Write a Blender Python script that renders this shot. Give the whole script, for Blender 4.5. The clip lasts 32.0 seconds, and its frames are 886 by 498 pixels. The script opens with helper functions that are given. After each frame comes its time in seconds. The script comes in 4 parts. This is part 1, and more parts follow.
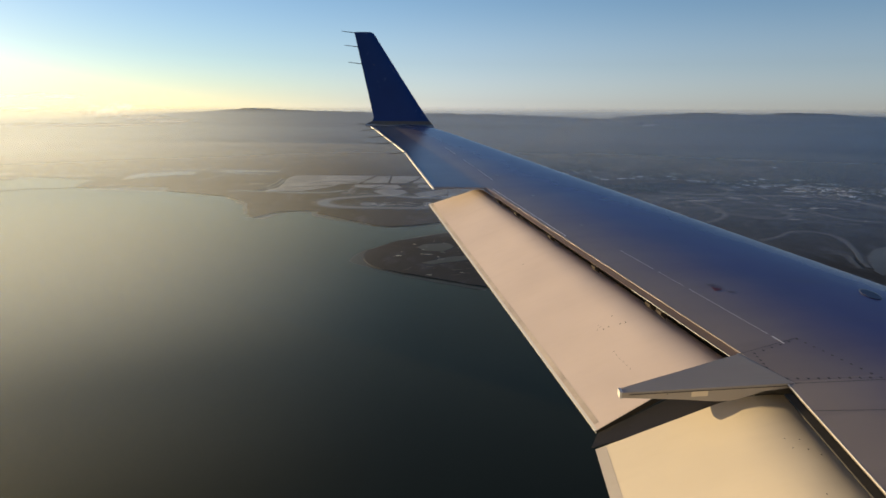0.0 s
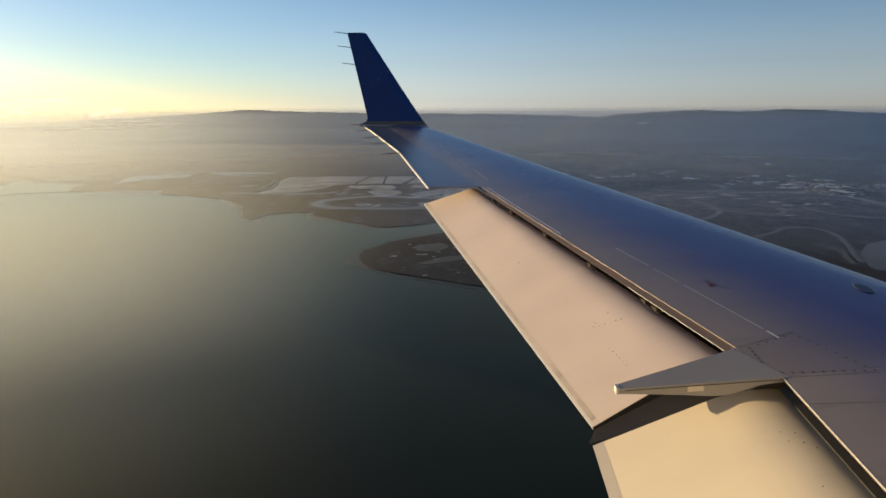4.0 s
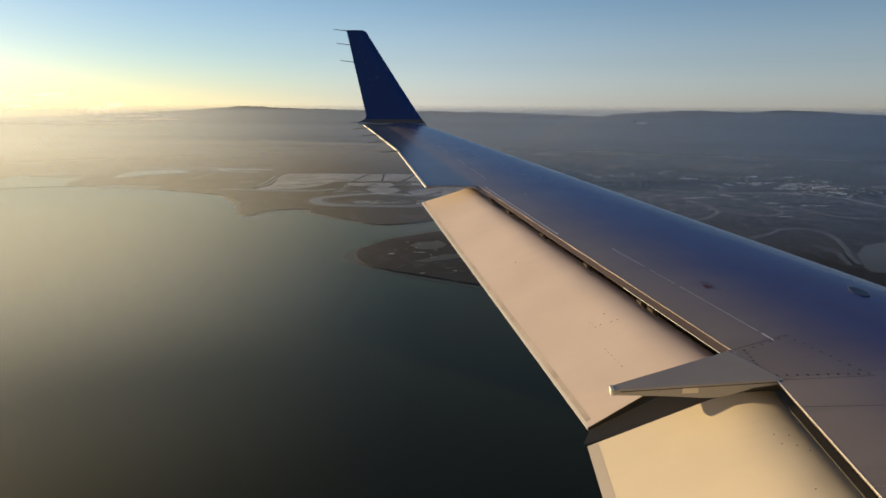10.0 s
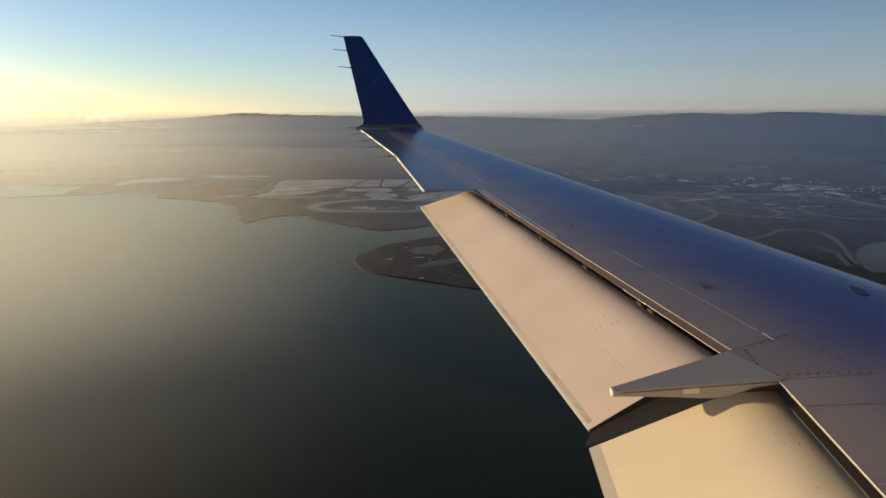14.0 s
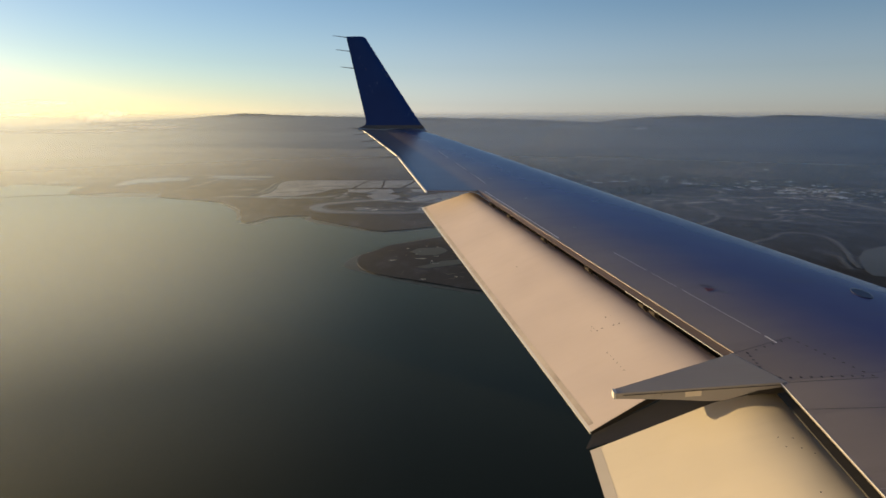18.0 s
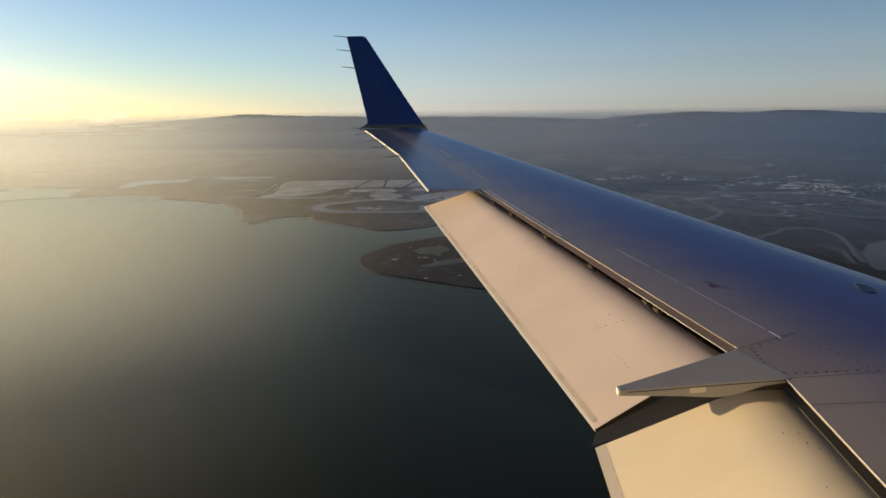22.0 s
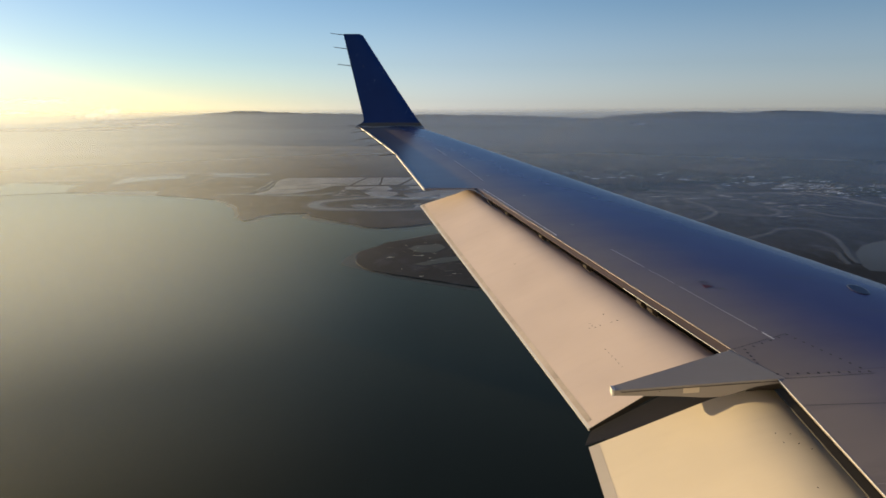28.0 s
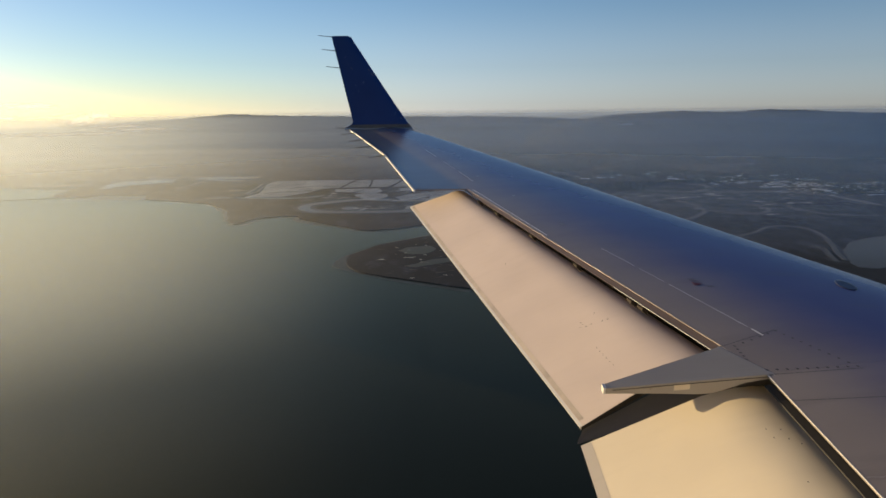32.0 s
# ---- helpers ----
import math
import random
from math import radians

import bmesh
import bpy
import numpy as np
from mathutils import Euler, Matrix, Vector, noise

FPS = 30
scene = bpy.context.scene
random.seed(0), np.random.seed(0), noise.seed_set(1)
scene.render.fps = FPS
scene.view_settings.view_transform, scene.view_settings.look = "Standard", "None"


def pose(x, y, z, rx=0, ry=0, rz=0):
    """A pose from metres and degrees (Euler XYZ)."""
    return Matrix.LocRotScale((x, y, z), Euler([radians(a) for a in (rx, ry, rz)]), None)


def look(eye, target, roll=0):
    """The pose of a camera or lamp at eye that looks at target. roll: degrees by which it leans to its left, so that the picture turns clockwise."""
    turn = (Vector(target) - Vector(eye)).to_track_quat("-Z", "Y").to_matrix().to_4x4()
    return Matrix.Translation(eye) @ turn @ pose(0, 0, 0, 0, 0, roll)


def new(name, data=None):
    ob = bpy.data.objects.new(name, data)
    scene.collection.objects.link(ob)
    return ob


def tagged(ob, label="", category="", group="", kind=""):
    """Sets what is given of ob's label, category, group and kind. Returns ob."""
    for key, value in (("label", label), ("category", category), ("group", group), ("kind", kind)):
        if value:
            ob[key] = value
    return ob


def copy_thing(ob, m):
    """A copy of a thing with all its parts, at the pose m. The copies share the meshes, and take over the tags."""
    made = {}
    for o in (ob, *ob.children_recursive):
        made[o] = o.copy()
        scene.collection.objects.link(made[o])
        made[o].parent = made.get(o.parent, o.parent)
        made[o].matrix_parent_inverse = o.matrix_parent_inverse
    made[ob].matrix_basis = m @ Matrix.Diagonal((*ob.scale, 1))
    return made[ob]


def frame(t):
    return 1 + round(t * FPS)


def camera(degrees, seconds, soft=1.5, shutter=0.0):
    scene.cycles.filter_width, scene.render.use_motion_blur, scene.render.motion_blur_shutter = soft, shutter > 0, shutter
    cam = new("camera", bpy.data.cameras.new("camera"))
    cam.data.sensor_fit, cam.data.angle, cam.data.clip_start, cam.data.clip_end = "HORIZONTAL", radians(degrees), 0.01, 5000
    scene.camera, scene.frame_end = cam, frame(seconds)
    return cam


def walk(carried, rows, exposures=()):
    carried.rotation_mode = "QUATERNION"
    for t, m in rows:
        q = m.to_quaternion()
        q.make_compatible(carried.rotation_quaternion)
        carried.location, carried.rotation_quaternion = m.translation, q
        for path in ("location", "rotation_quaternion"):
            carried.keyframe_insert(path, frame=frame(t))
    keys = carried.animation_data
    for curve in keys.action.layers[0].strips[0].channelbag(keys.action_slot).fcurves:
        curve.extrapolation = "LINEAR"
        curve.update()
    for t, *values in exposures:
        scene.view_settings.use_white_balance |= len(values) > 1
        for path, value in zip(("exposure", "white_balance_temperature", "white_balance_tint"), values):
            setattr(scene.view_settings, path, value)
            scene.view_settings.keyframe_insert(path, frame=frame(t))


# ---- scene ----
EYE_Z = 160.0                          # metres over the water
EXPOSURE = 0.99

# ---- camera ----
cam = camera(66.0, 32.0, soft=1.6)
walk(cam, [
    (0, pose(-0.0020, 0.0019, 160.0008, 78.437, -0.349, 0.181)),
    (0.5, pose(0.0011, -0.0016, 160.0040, 78.412, -0.192, 0.079)),
    (1, pose(-0.0015, 0.0002, 160.0044, 78.458, -0.459, 0.114)),
    (1.5, pose(-0.0031, -0.0029, 160.0094, 78.522, -0.429, 0.159)),
    (2, pose(-0.0010, -0.0044, 160.0069, 78.490, -0.569, 0.231)),
    (2.5, pose(-0.0065, -0.0081, 160.0027, 78.420, -0.376, 0.008)),
    (4.5, pose(-0.0028, -0.0071, 159.9982, 78.435, 0.287, -0.328)),
    (5, pose(-0.0035, -0.0060, 160.0018, 78.341, -0.267, -0.433)),
    (5.5, pose(-0.0013, -0.0010, 159.9990, 78.391, -0.741, -0.395)),
    (6, pose(-0.0001, -0.0035, 159.9992, 78.310, -0.338, -0.302)),
    (6.5, pose(-0.0019, -0.0014, 160.0022, 78.288, -0.189, -0.338)),
    (7, pose(-0.0012, -0.0037, 160.0010, 78.271, -0.006, -0.488)),
    (7.5, pose(-0.0005, -0.0046, 160.0010, 78.091, -0.141, -0.609)),
    (8, pose(0.0009, 0.0038, 159.9952, 78.251, -0.345, -0.414)),
    (8.5, pose(-0.0039, 0.0025, 159.9946, 78.327, -0.358, -0.296)),
    (9, pose(-0.0022, -0.0025, 160.0020, 78.296, -0.188, -0.199)),
    (9.5, pose(-0.0044, -0.0000, 159.9999, 78.290, -0.262, -0.295)),
    (10, pose(0.0007, -0.0078, 160.0057, 78.270, -0.318, -0.421)),
    (10.5, pose(-0.0045, -0.0079, 159.9997, 78.471, -0.520, -0.350)),
    (11, pose(-0.0017, -0.0034, 159.9981, 78.593, -0.145, -0.238)),
    (11.5, pose(-0.0009, -0.0064, 160.0009, 78.540, 0.402, -0.516)),
    (12, pose(-0.0048, -0.0057, 159.9987, 78.584, 0.275, -0.662)),
    (12.5, pose(0.0003, -0.0005, 159.9977, 78.495, 0.095, -0.686)),
    (13, pose(0.0032, 0.0063, 159.9895, 78.510, 0.073, -0.575)),
    (13.5, pose(-0.0009, -0.0067, 159.9982, 78.641, 0.215, -0.578)),
    (14, pose(-0.0008, -0.0095, 159.9994, 78.671, 0.290, -0.644)),
    (14.5, pose(0.0005, 0.0007, 159.9932, 78.723, 0.147, -0.741)),
    (16.5, pose(-0.0037, -0.0064, 159.9987, 78.793, 0.031, -0.642)),
    (17, pose(-0.0002, -0.0011, 159.9996, 78.655, -0.081, -0.760)),
    (17.5, pose(0.0024, -0.0052, 160.0025, 78.678, -0.132, -0.585)),
    (18, pose(0.0006, 0.0010, 159.9937, 78.787, 0.006, -0.433)),
    (18.5, pose(-0.0014, -0.0021, 159.9991, 78.842, -0.002, -0.243)),
    (19, pose(0.0000, -0.0000, 160.0000, 78.850, -0.000, 0.000)),
    (19.5, pose(-0.0005, 0.0058, 159.9986, 78.555, 0.101, 0.236)),
    (20, pose(0.0047, 0.0006, 159.9979, 78.489, 0.519, 0.219)),
    (20.5, pose(0.0014, 0.0001, 159.9982, 78.570, 0.254, 0.110)),
    (21, pose(-0.0015, 0.0014, 159.9974, 78.446, 0.626, -0.002)),
    (21.5, pose(0.0009, -0.0085, 160.0005, 78.625, 0.246, -0.116)),
    (22, pose(-0.0003, -0.0003, 159.9945, 78.683, 0.642, -0.327)),
    (22.5, pose(0.0001, 0.0023, 159.9937, 78.677, 0.529, -0.292)),
    (23, pose(0.0020, 0.0027, 159.9913, 78.720, 0.207, -0.281)),
    (23.5, pose(-0.0018, -0.0087, 160.0024, 78.609, 0.162, -0.350)),
    (24, pose(0.0007, -0.0022, 159.9985, 78.497, 0.245, -0.461)),
    (24.5, pose(-0.0004, -0.0003, 159.9985, 78.415, 0.268, -0.422)),
    (25, pose(-0.0005, -0.0074, 160.0019, 78.417, 0.234, -0.355)),
    (25.5, pose(0.0016, -0.0033, 159.9987, 78.221, 0.605, -0.558)),
    (27.5, pose(-0.0048, -0.0091, 160.0008, 78.442, 0.476, -0.452)),
    (28, pose(-0.0014, -0.0065, 160.0010, 78.524, 0.205, -0.636)),
    (28.5, pose(0.0009, -0.0074, 160.0026, 78.469, 0.321, -0.917)),
    (29, pose(-0.0052, -0.0051, 159.9947, 78.551, -0.045, -1.149)),
    (29.5, pose(-0.0001, -0.0041, 159.9971, 78.536, 0.365, -1.522)),
    (30, pose(-0.0006, -0.0028, 159.9968, 78.803, 0.424, -1.407)),
    (30.5, pose(0.0001, -0.0048, 160.0018, 78.898, 0.623, -1.357)),
    (31, pose(0.0015, -0.0021, 159.9957, 78.894, 0.347, -1.338)),
    (31.5, pose(-0.0051, -0.0070, 159.9980, 78.706, 0.474, -1.517)),
    (32, pose(0.0008, -0.0075, 159.9965, 78.645, 0.680, -1.522)),
], exposures=[(t, EXPOSURE + e, k + 410, 7.5) for t, e, k in ((0, 0.10, 5800), (3, 0.08, 5920), (6, 0.05, 6060), (9, 0.03, 6120), (14, 0.0, 6100), (24, 0.02, 6110), (26, 0.06, 5960), (28, 0.08, 5820), (32, 0.03, 5780))])

# ---- world and sun ----
SUN_AZ, SUN_EL = -51.0, 4.8            # degrees from +y towards +x, and above the horizon
world = bpy.data.worlds.new("evening_sky")
scene.world = world
world.use_nodes = True
wt = world.node_tree
wt.nodes.clear()
sky = wt.nodes.new("ShaderNodeTexSky")
sky.sky_type = "NISHITA"
sky.sun_disc = False
sky.sun_elevation = radians(SUN_EL)
sky.sun_rotation = radians(SUN_AZ)
sky.altitude = 600
sky.air_density = 0.8
sky.dust_density = 0.3
sky.ozone_density = 2.4
bg = wt.nodes.new("ShaderNodeBackground")
bg.inputs["Strength"].default_value = 0.0825
wo = wt.nodes.new("ShaderNodeOutputWorld")
pale = wt.nodes.new("ShaderNodeHueSaturation")      # thin high haze takes some colour out of the sky
pale.inputs["Hue"].default_value = 0.507
wt.links.new(sky.outputs[0], pale.inputs["Color"])
az, el = radians(SUN_AZ), radians(SUN_EL)
sun_dir = Vector((math.sin(az) * math.cos(el), math.cos(az) * math.cos(el), math.sin(el)))
where, split, low, near_sun, towards, hue, belt = (wt.nodes.new("ShaderNode" + k) for k in ("TexCoord", "SeparateXYZ", "MapRange", "MapRange", "VectorMath", "Mix", "Mix"))
towards.operation = "DOT_PRODUCT"                   # a belt of dust lies along the whole horizon, golden round the sun and rosy away from it
towards.inputs[1].default_value = sun_dir
for mr, span in ((low, (0.0, 0.17, 1.0, 0.0)), (near_sun, (0.58, 0.97, 0.0, 1.0))):
    mr.interpolation_type = "SMOOTHSTEP"
    for key, v in zip(("From Min", "From Max", "To Min", "To Max"), span):
        mr.inputs[key].default_value = v
hue.data_type = belt.data_type = "RGBA"
belt.blend_type = "MULTIPLY"
hue.inputs[6].default_value, hue.inputs[7].default_value = (0.985, 0.98, 1.13, 1.0), (1.02, 0.955, 0.90, 1.0)
wt.links.new(where.outputs["Generated"], split.inputs[0])
wt.links.new(where.outputs["Generated"], towards.inputs[0])
wt.links.new(split.outputs["Z"], low.inputs["Value"])
wt.links.new(towards.outputs["Value"], near_sun.inputs["Value"])
wt.links.new(near_sun.outputs[0], hue.inputs[0])
away, veil, colour = (wt.nodes.new("ShaderNodeMath") for _ in range(3))      # the veil is thickest low down, away from the sun
away.operation, veil.operation, colour.operation = "SUBTRACT", "MULTIPLY", "MULTIPLY_ADD"
away.inputs[0].default_value, colour.inputs[1].default_value, colour.inputs[2].default_value = 1.0, -0.46, 0.92
wt.links.new(near_sun.outputs[0], away.inputs[1])
wt.links.new(away.outputs[0], veil.inputs[0])
wt.links.new(low.outputs[0], veil.inputs[1])
wt.links.new(veil.outputs[0], colour.inputs[0])
wt.links.new(colour.outputs[0], pale.inputs["Saturation"])
wt.links.new(low.outputs[0], belt.inputs[0])
wt.links.new(pale.outputs[0], belt.inputs[6])
wt.links.new(hue.outputs[2], belt.inputs[7])
wt.links.new(belt.outputs[2], bg.inputs[0])
wt.links.new(bg.outputs[0], wo.inputs[0])

sun_data = bpy.data.lights.new("sun", "SUN")
sun_data.energy = 4.5
sun_data.angle = radians(0.6)
sun_data.color = (1.0, 0.70, 0.33)
sun = new("sun", sun_data)
sun.matrix_world = look(sun_dir * 400 + Vector((0, 0, EYE_Z)), (0, 0, EYE_Z))


# ---- materials ----
class Mat:
    """A principled material with a few node helpers."""

    def __init__(self, name, rough=0.5, metal=0.0, **inputs):
        self.m = bpy.data.materials.new(name)
        self.m.use_nodes = True
        self.t = self.m.node_tree
        self.b = self.t.nodes["Principled BSDF"]
        self.b.inputs["Roughness"].default_value = rough
        self.b.inputs["Metallic"].default_value = metal
        for k, v in inputs.items():
            self.b.inputs[k.replace("_", " ")].default_value = v
        self.co = None

    def coord(self, kind="Object", scale=(1, 1, 1)):
        tc = self.t.nodes.new("ShaderNodeTexCoord")
        mp = self.t.nodes.new("ShaderNodeMapping")
        mp.inputs["Scale"].default_value = scale
        self.t.links.new(tc.outputs[kind], mp.inputs[0])
        return mp.outputs[0]

    def noise(self, scale, detail=4, rough=0.55, stretch=(1, 1, 1), kind="Object"):
        n = self.t.nodes.new("ShaderNodeTexNoise")
        n.inputs["Scale"].default_value = scale
        n.inputs["Detail"].default_value = detail
        n.inputs["Roughness"].default_value = rough
        self.t.links.new(self.coord(kind, stretch), n.inputs["Vector"])
        return n.outputs["Fac"]

    def ramp(self, fac, stops):
        r = self.t.nodes.new("ShaderNodeValToRGB")
        e = r.color_ramp.elements
        while len(e) < len(stops):
            e.new(0.5)
        for el_, (p, c) in zip(e, stops):
            el_.position = p
            el_.color = (*c, 1) if len(c) == 3 else (c[0], c[0], c[0], 1)
        self.t.links.new(fac, r.inputs[0])
        return r.outputs[0]

    def mix(self, a, b, fac, mode="MIX"):
        x = self.t.nodes.new("ShaderNodeMix")
        x.data_type = "RGBA"
        x.blend_type = mode
        for sock, v in ((x.inputs[0], fac), (x.inputs[6], a), (x.inputs[7], b)):
            if isinstance(v, (int, float)):
                sock.default_value = v
            elif isinstance(v, tuple):
                sock.default_value = (*v, 1)
            else:
                self.t.links.new(v, sock)
        return x.outputs[2]

    def color(self, c):
        if isinstance(c, tuple):
            self.b.inputs["Base Color"].default_value = (*c, 1)
        else:
            self.t.links.new(c, self.b.inputs["Base Color"])
        return self

    def rough(self, s):
        self.t.links.new(s, self.b.inputs["Roughness"])
        return self

    def bump(self, fac, strength, dist):
        n = self.t.nodes.new("ShaderNodeBump")
        n.inputs["Strength"].default_value = strength
        n.inputs["Distance"].default_value = dist
        self.t.links.new(fac, n.inputs["Height"])
        self.t.links.new(n.outputs[0], self.b.inputs["Normal"])
        return self


def paint(name, light, dark, rough, streak=True, coat=0.0, wave=0.08, tint=None, spec=0.5, wear=None):
    """Aircraft paint: soft mottling, fine grime drawn out along the airflow, and a slightly uneven gloss."""
    m = Mat(name, rough)
    big = m.noise(1.3, 3, 0.5)
    fine = m.noise(9.0, 5, 0.65, (0.35, 2.2, 1) if streak else (1, 1, 1))
    c = m.mix(dark, light, m.ramp(big, [(0.3, (0.25,)), (0.7, (1.0,))]))
    c = m.mix(c, dark, m.ramp(fine, [(0.5, (0.0,)), (0.85, (0.35,))]))
    if wear:
        c = m.mix(c, wear, m.ramp(m.noise(13.0, 6, 0.75, (1, 1, 0.5)), [(0.63, (0.0,)), (0.69, (0.7,))]))
    m.color(c)
    m.rough(m.ramp(fine, [(0.2, (rough * 0.85,)), (0.9, (min(1, rough * 1.3),))]))
    m.bump(m.noise(2.6, 2, 0.4), wave, 0.02)
    m.b.inputs["Coat Weight"].default_value = coat
    m.b.inputs["Specular IOR Level"].default_value = spec
    if tint:
        m.b.inputs["Specular Tint"].default_value = (*tint, 1)
    m.b.inputs["Coat Roughness"].default_value = 0.12
    return m.m


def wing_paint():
    """Blue-grey gloss paint; warm sun tone painted in behind mid-chord, streaked along the airflow."""
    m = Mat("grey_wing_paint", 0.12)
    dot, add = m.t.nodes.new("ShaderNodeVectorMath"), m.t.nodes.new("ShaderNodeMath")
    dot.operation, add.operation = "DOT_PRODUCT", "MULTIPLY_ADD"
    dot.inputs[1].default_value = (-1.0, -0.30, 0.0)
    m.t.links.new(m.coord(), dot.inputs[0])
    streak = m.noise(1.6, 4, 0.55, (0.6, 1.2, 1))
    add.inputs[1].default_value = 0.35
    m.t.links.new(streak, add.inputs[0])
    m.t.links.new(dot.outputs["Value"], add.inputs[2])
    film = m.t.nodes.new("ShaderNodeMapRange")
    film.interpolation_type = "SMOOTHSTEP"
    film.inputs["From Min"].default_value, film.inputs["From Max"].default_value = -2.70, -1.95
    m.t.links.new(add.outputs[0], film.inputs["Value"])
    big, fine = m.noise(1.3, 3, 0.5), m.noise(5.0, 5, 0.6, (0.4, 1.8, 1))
    # light put into the colour: blue skylight in front, grazing sun behind
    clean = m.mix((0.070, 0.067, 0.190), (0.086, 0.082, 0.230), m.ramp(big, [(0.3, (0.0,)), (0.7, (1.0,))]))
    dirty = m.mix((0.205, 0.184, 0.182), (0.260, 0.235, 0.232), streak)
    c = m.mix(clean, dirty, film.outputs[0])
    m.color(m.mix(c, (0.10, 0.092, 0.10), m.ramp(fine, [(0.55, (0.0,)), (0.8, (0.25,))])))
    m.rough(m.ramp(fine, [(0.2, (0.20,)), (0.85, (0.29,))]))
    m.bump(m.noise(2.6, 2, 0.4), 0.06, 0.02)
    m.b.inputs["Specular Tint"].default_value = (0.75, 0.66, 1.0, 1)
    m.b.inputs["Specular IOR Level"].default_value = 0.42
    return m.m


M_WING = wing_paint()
M_FLAP = paint("pale_flap_paint", (0.67, 0.58, 0.565), (0.54, 0.465, 0.46), 0.58, wave=0.22, spec=0.3)
# yellower copy of the flap paint; warm reflected light is in its colour
M_FLAP_IN = paint("cream_lit_flap_paint", (0.72, 0.645, 0.53), (0.60, 0.535, 0.445), 0.55, wave=0.22, spec=0.3)
M_FAIR = paint("fairing_paint", (0.36, 0.335, 0.315), (0.30, 0.28, 0.262), 0.4)
M_STRIP = paint("flap_edge_paint", (0.52, 0.48, 0.45), (0.40, 0.37, 0.35), 0.45)
def smudge_mat():
    m = Mat("smudged_flap_paint", 0.55)
    m.color(m.mix((0.58, 0.51, 0.455), (0.30, 0.255, 0.235), m.ramp(m.noise(2.6, 6, 0.7), [(0.42, (0.0,)), (0.72, (1.0,))])))
    return m.m


M_SMUDGE = smudge_mat()
# near-black: shade of the inboard flap gap put in colour, and the end plate
M_SHROUD = paint("near_black_paint", (0.034, 0.032, 0.031), (0.022, 0.021, 0.020), 0.7, spec=0.15)
M_EDGE = paint("trailing_edge_paint", (0.36, 0.35, 0.36), (0.27, 0.26, 0.27), 0.4)
M_BLUE = paint("deep_blue_paint", (0.005, 0.037, 0.170), (0.004, 0.028, 0.130), 0.42, coat=0.0, wear=(0.10, 0.15, 0.30), spec=0.22)
M_WHITE = paint("white_fuselage_paint", (0.58, 0.58, 0.58), (0.52, 0.52, 0.52), 0.4)
# shade of the flap gap as a dark grey; also fairing web and winglet joint
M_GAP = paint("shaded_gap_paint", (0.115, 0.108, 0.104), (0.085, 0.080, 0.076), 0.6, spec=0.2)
M_LIP = paint("bare_lip_metal", (0.17, 0.125, 0.105), (0.12, 0.088, 0.072), 0.5)
M_SEAL = Mat("black_rubber_seal", 0.9, Specular_IOR_Level=0.05).color((0.055, 0.048, 0.043)).m
M_RIVET = Mat("dark_fastener", 0.5, 0.4).color((0.04, 0.04, 0.045)).m
M_WICK = Mat("static_wick_dark", 0.6).color((0.05, 0.045, 0.04)).m
M_LINE = Mat("worn_white_marking", 0.4).color((0.62, 0.62, 0.64)).m
M_FAINT = Mat("faint_marking", 0.4).color((0.42, 0.42, 0.43)).m
M_SCUFF = Mat("scuffed_blue_paint", 0.6).color((0.045, 0.065, 0.14)).m
M_RED = Mat("faded_red_marking", 0.5).color((0.105, 0.012, 0.026)).m
M_PLATE = Mat("dark_plate", 0.35).color((0.020, 0.026, 0.075)).m
M_STAIN = Mat("faded_dark_marking", 0.45).color((0.075, 0.062, 0.085)).m
M_PANEL = Mat("panel_gap_dark", 0.7).color((0.05, 0.05, 0.055)).m


def water_mat(name, deep, sharp, broad, share, ior, near_tone=(0.95, 0.83, 0.655), wide_tone=(0.95, 0.85, 0.605)):
    """Murky water: a dull body under a clear gloss and the wide sheen of small ripples."""
    m = Mat(name)
    t = m.t
    t.nodes.remove(m.b)
    node = lambda kind: t.nodes.new("ShaderNode" + kind)
    body, near, wide, fres = node("BsdfDiffuse"), node("BsdfGlossy"), node("BsdfGlossy"), node("Fresnel")
    big = m.noise(0.0035, 4, 0.6, (1, 2.5, 1))
    t.links.new(m.mix(deep, tuple(1.5 * v for v in deep), m.ramp(big, [(0.35, (0.0,)), (0.75, (1.0,))])), body.inputs["Color"])
    near.inputs["Color"].default_value = (*near_tone, 1)
    wide.inputs["Color"].default_value = (*wide_tone, 1)
    t.links.new(m.ramp(big, [(0.3, (sharp * 0.92,)), (0.8, (sharp * 1.12,))]), near.inputs["Roughness"])
    wide.inputs["Roughness"].default_value = broad
    fres.inputs["IOR"].default_value = ior
    gloss, top = node("MixShader"), node("MixShader")
    gloss.inputs[0].default_value = share
    t.links.new(near.outputs[0], gloss.inputs[1])
    t.links.new(wide.outputs[0], gloss.inputs[2])
    t.links.new(fres.outputs[0], top.inputs[0])
    t.links.new(body.outputs[0], top.inputs[1])
    t.links.new(gloss.outputs[0], top.inputs[2])
    t.links.new(top.outputs[0], t.nodes["Material Output"].inputs[0])
    return m.m


M_BAY = water_mat("bay_water", (0.004, 0.0062, 0.0042), 0.24, 0.48, 0.40, 1.31, (0.95, 0.86, 0.62), (0.95, 0.87, 0.58))
M_CREEK = water_mat("creek_water", (0.040, 0.040, 0.038), 0.25, 0.5, 0.5, 1.22, (1.0, 0.87, 0.76), (1.0, 0.87, 0.74))


M_POND = water_mat("pond_water", (0.060, 0.058, 0.050), 0.22, 0.45, 0.40, 1.30, (1.0, 0.86, 0.70), (1.0, 0.86, 0.68))
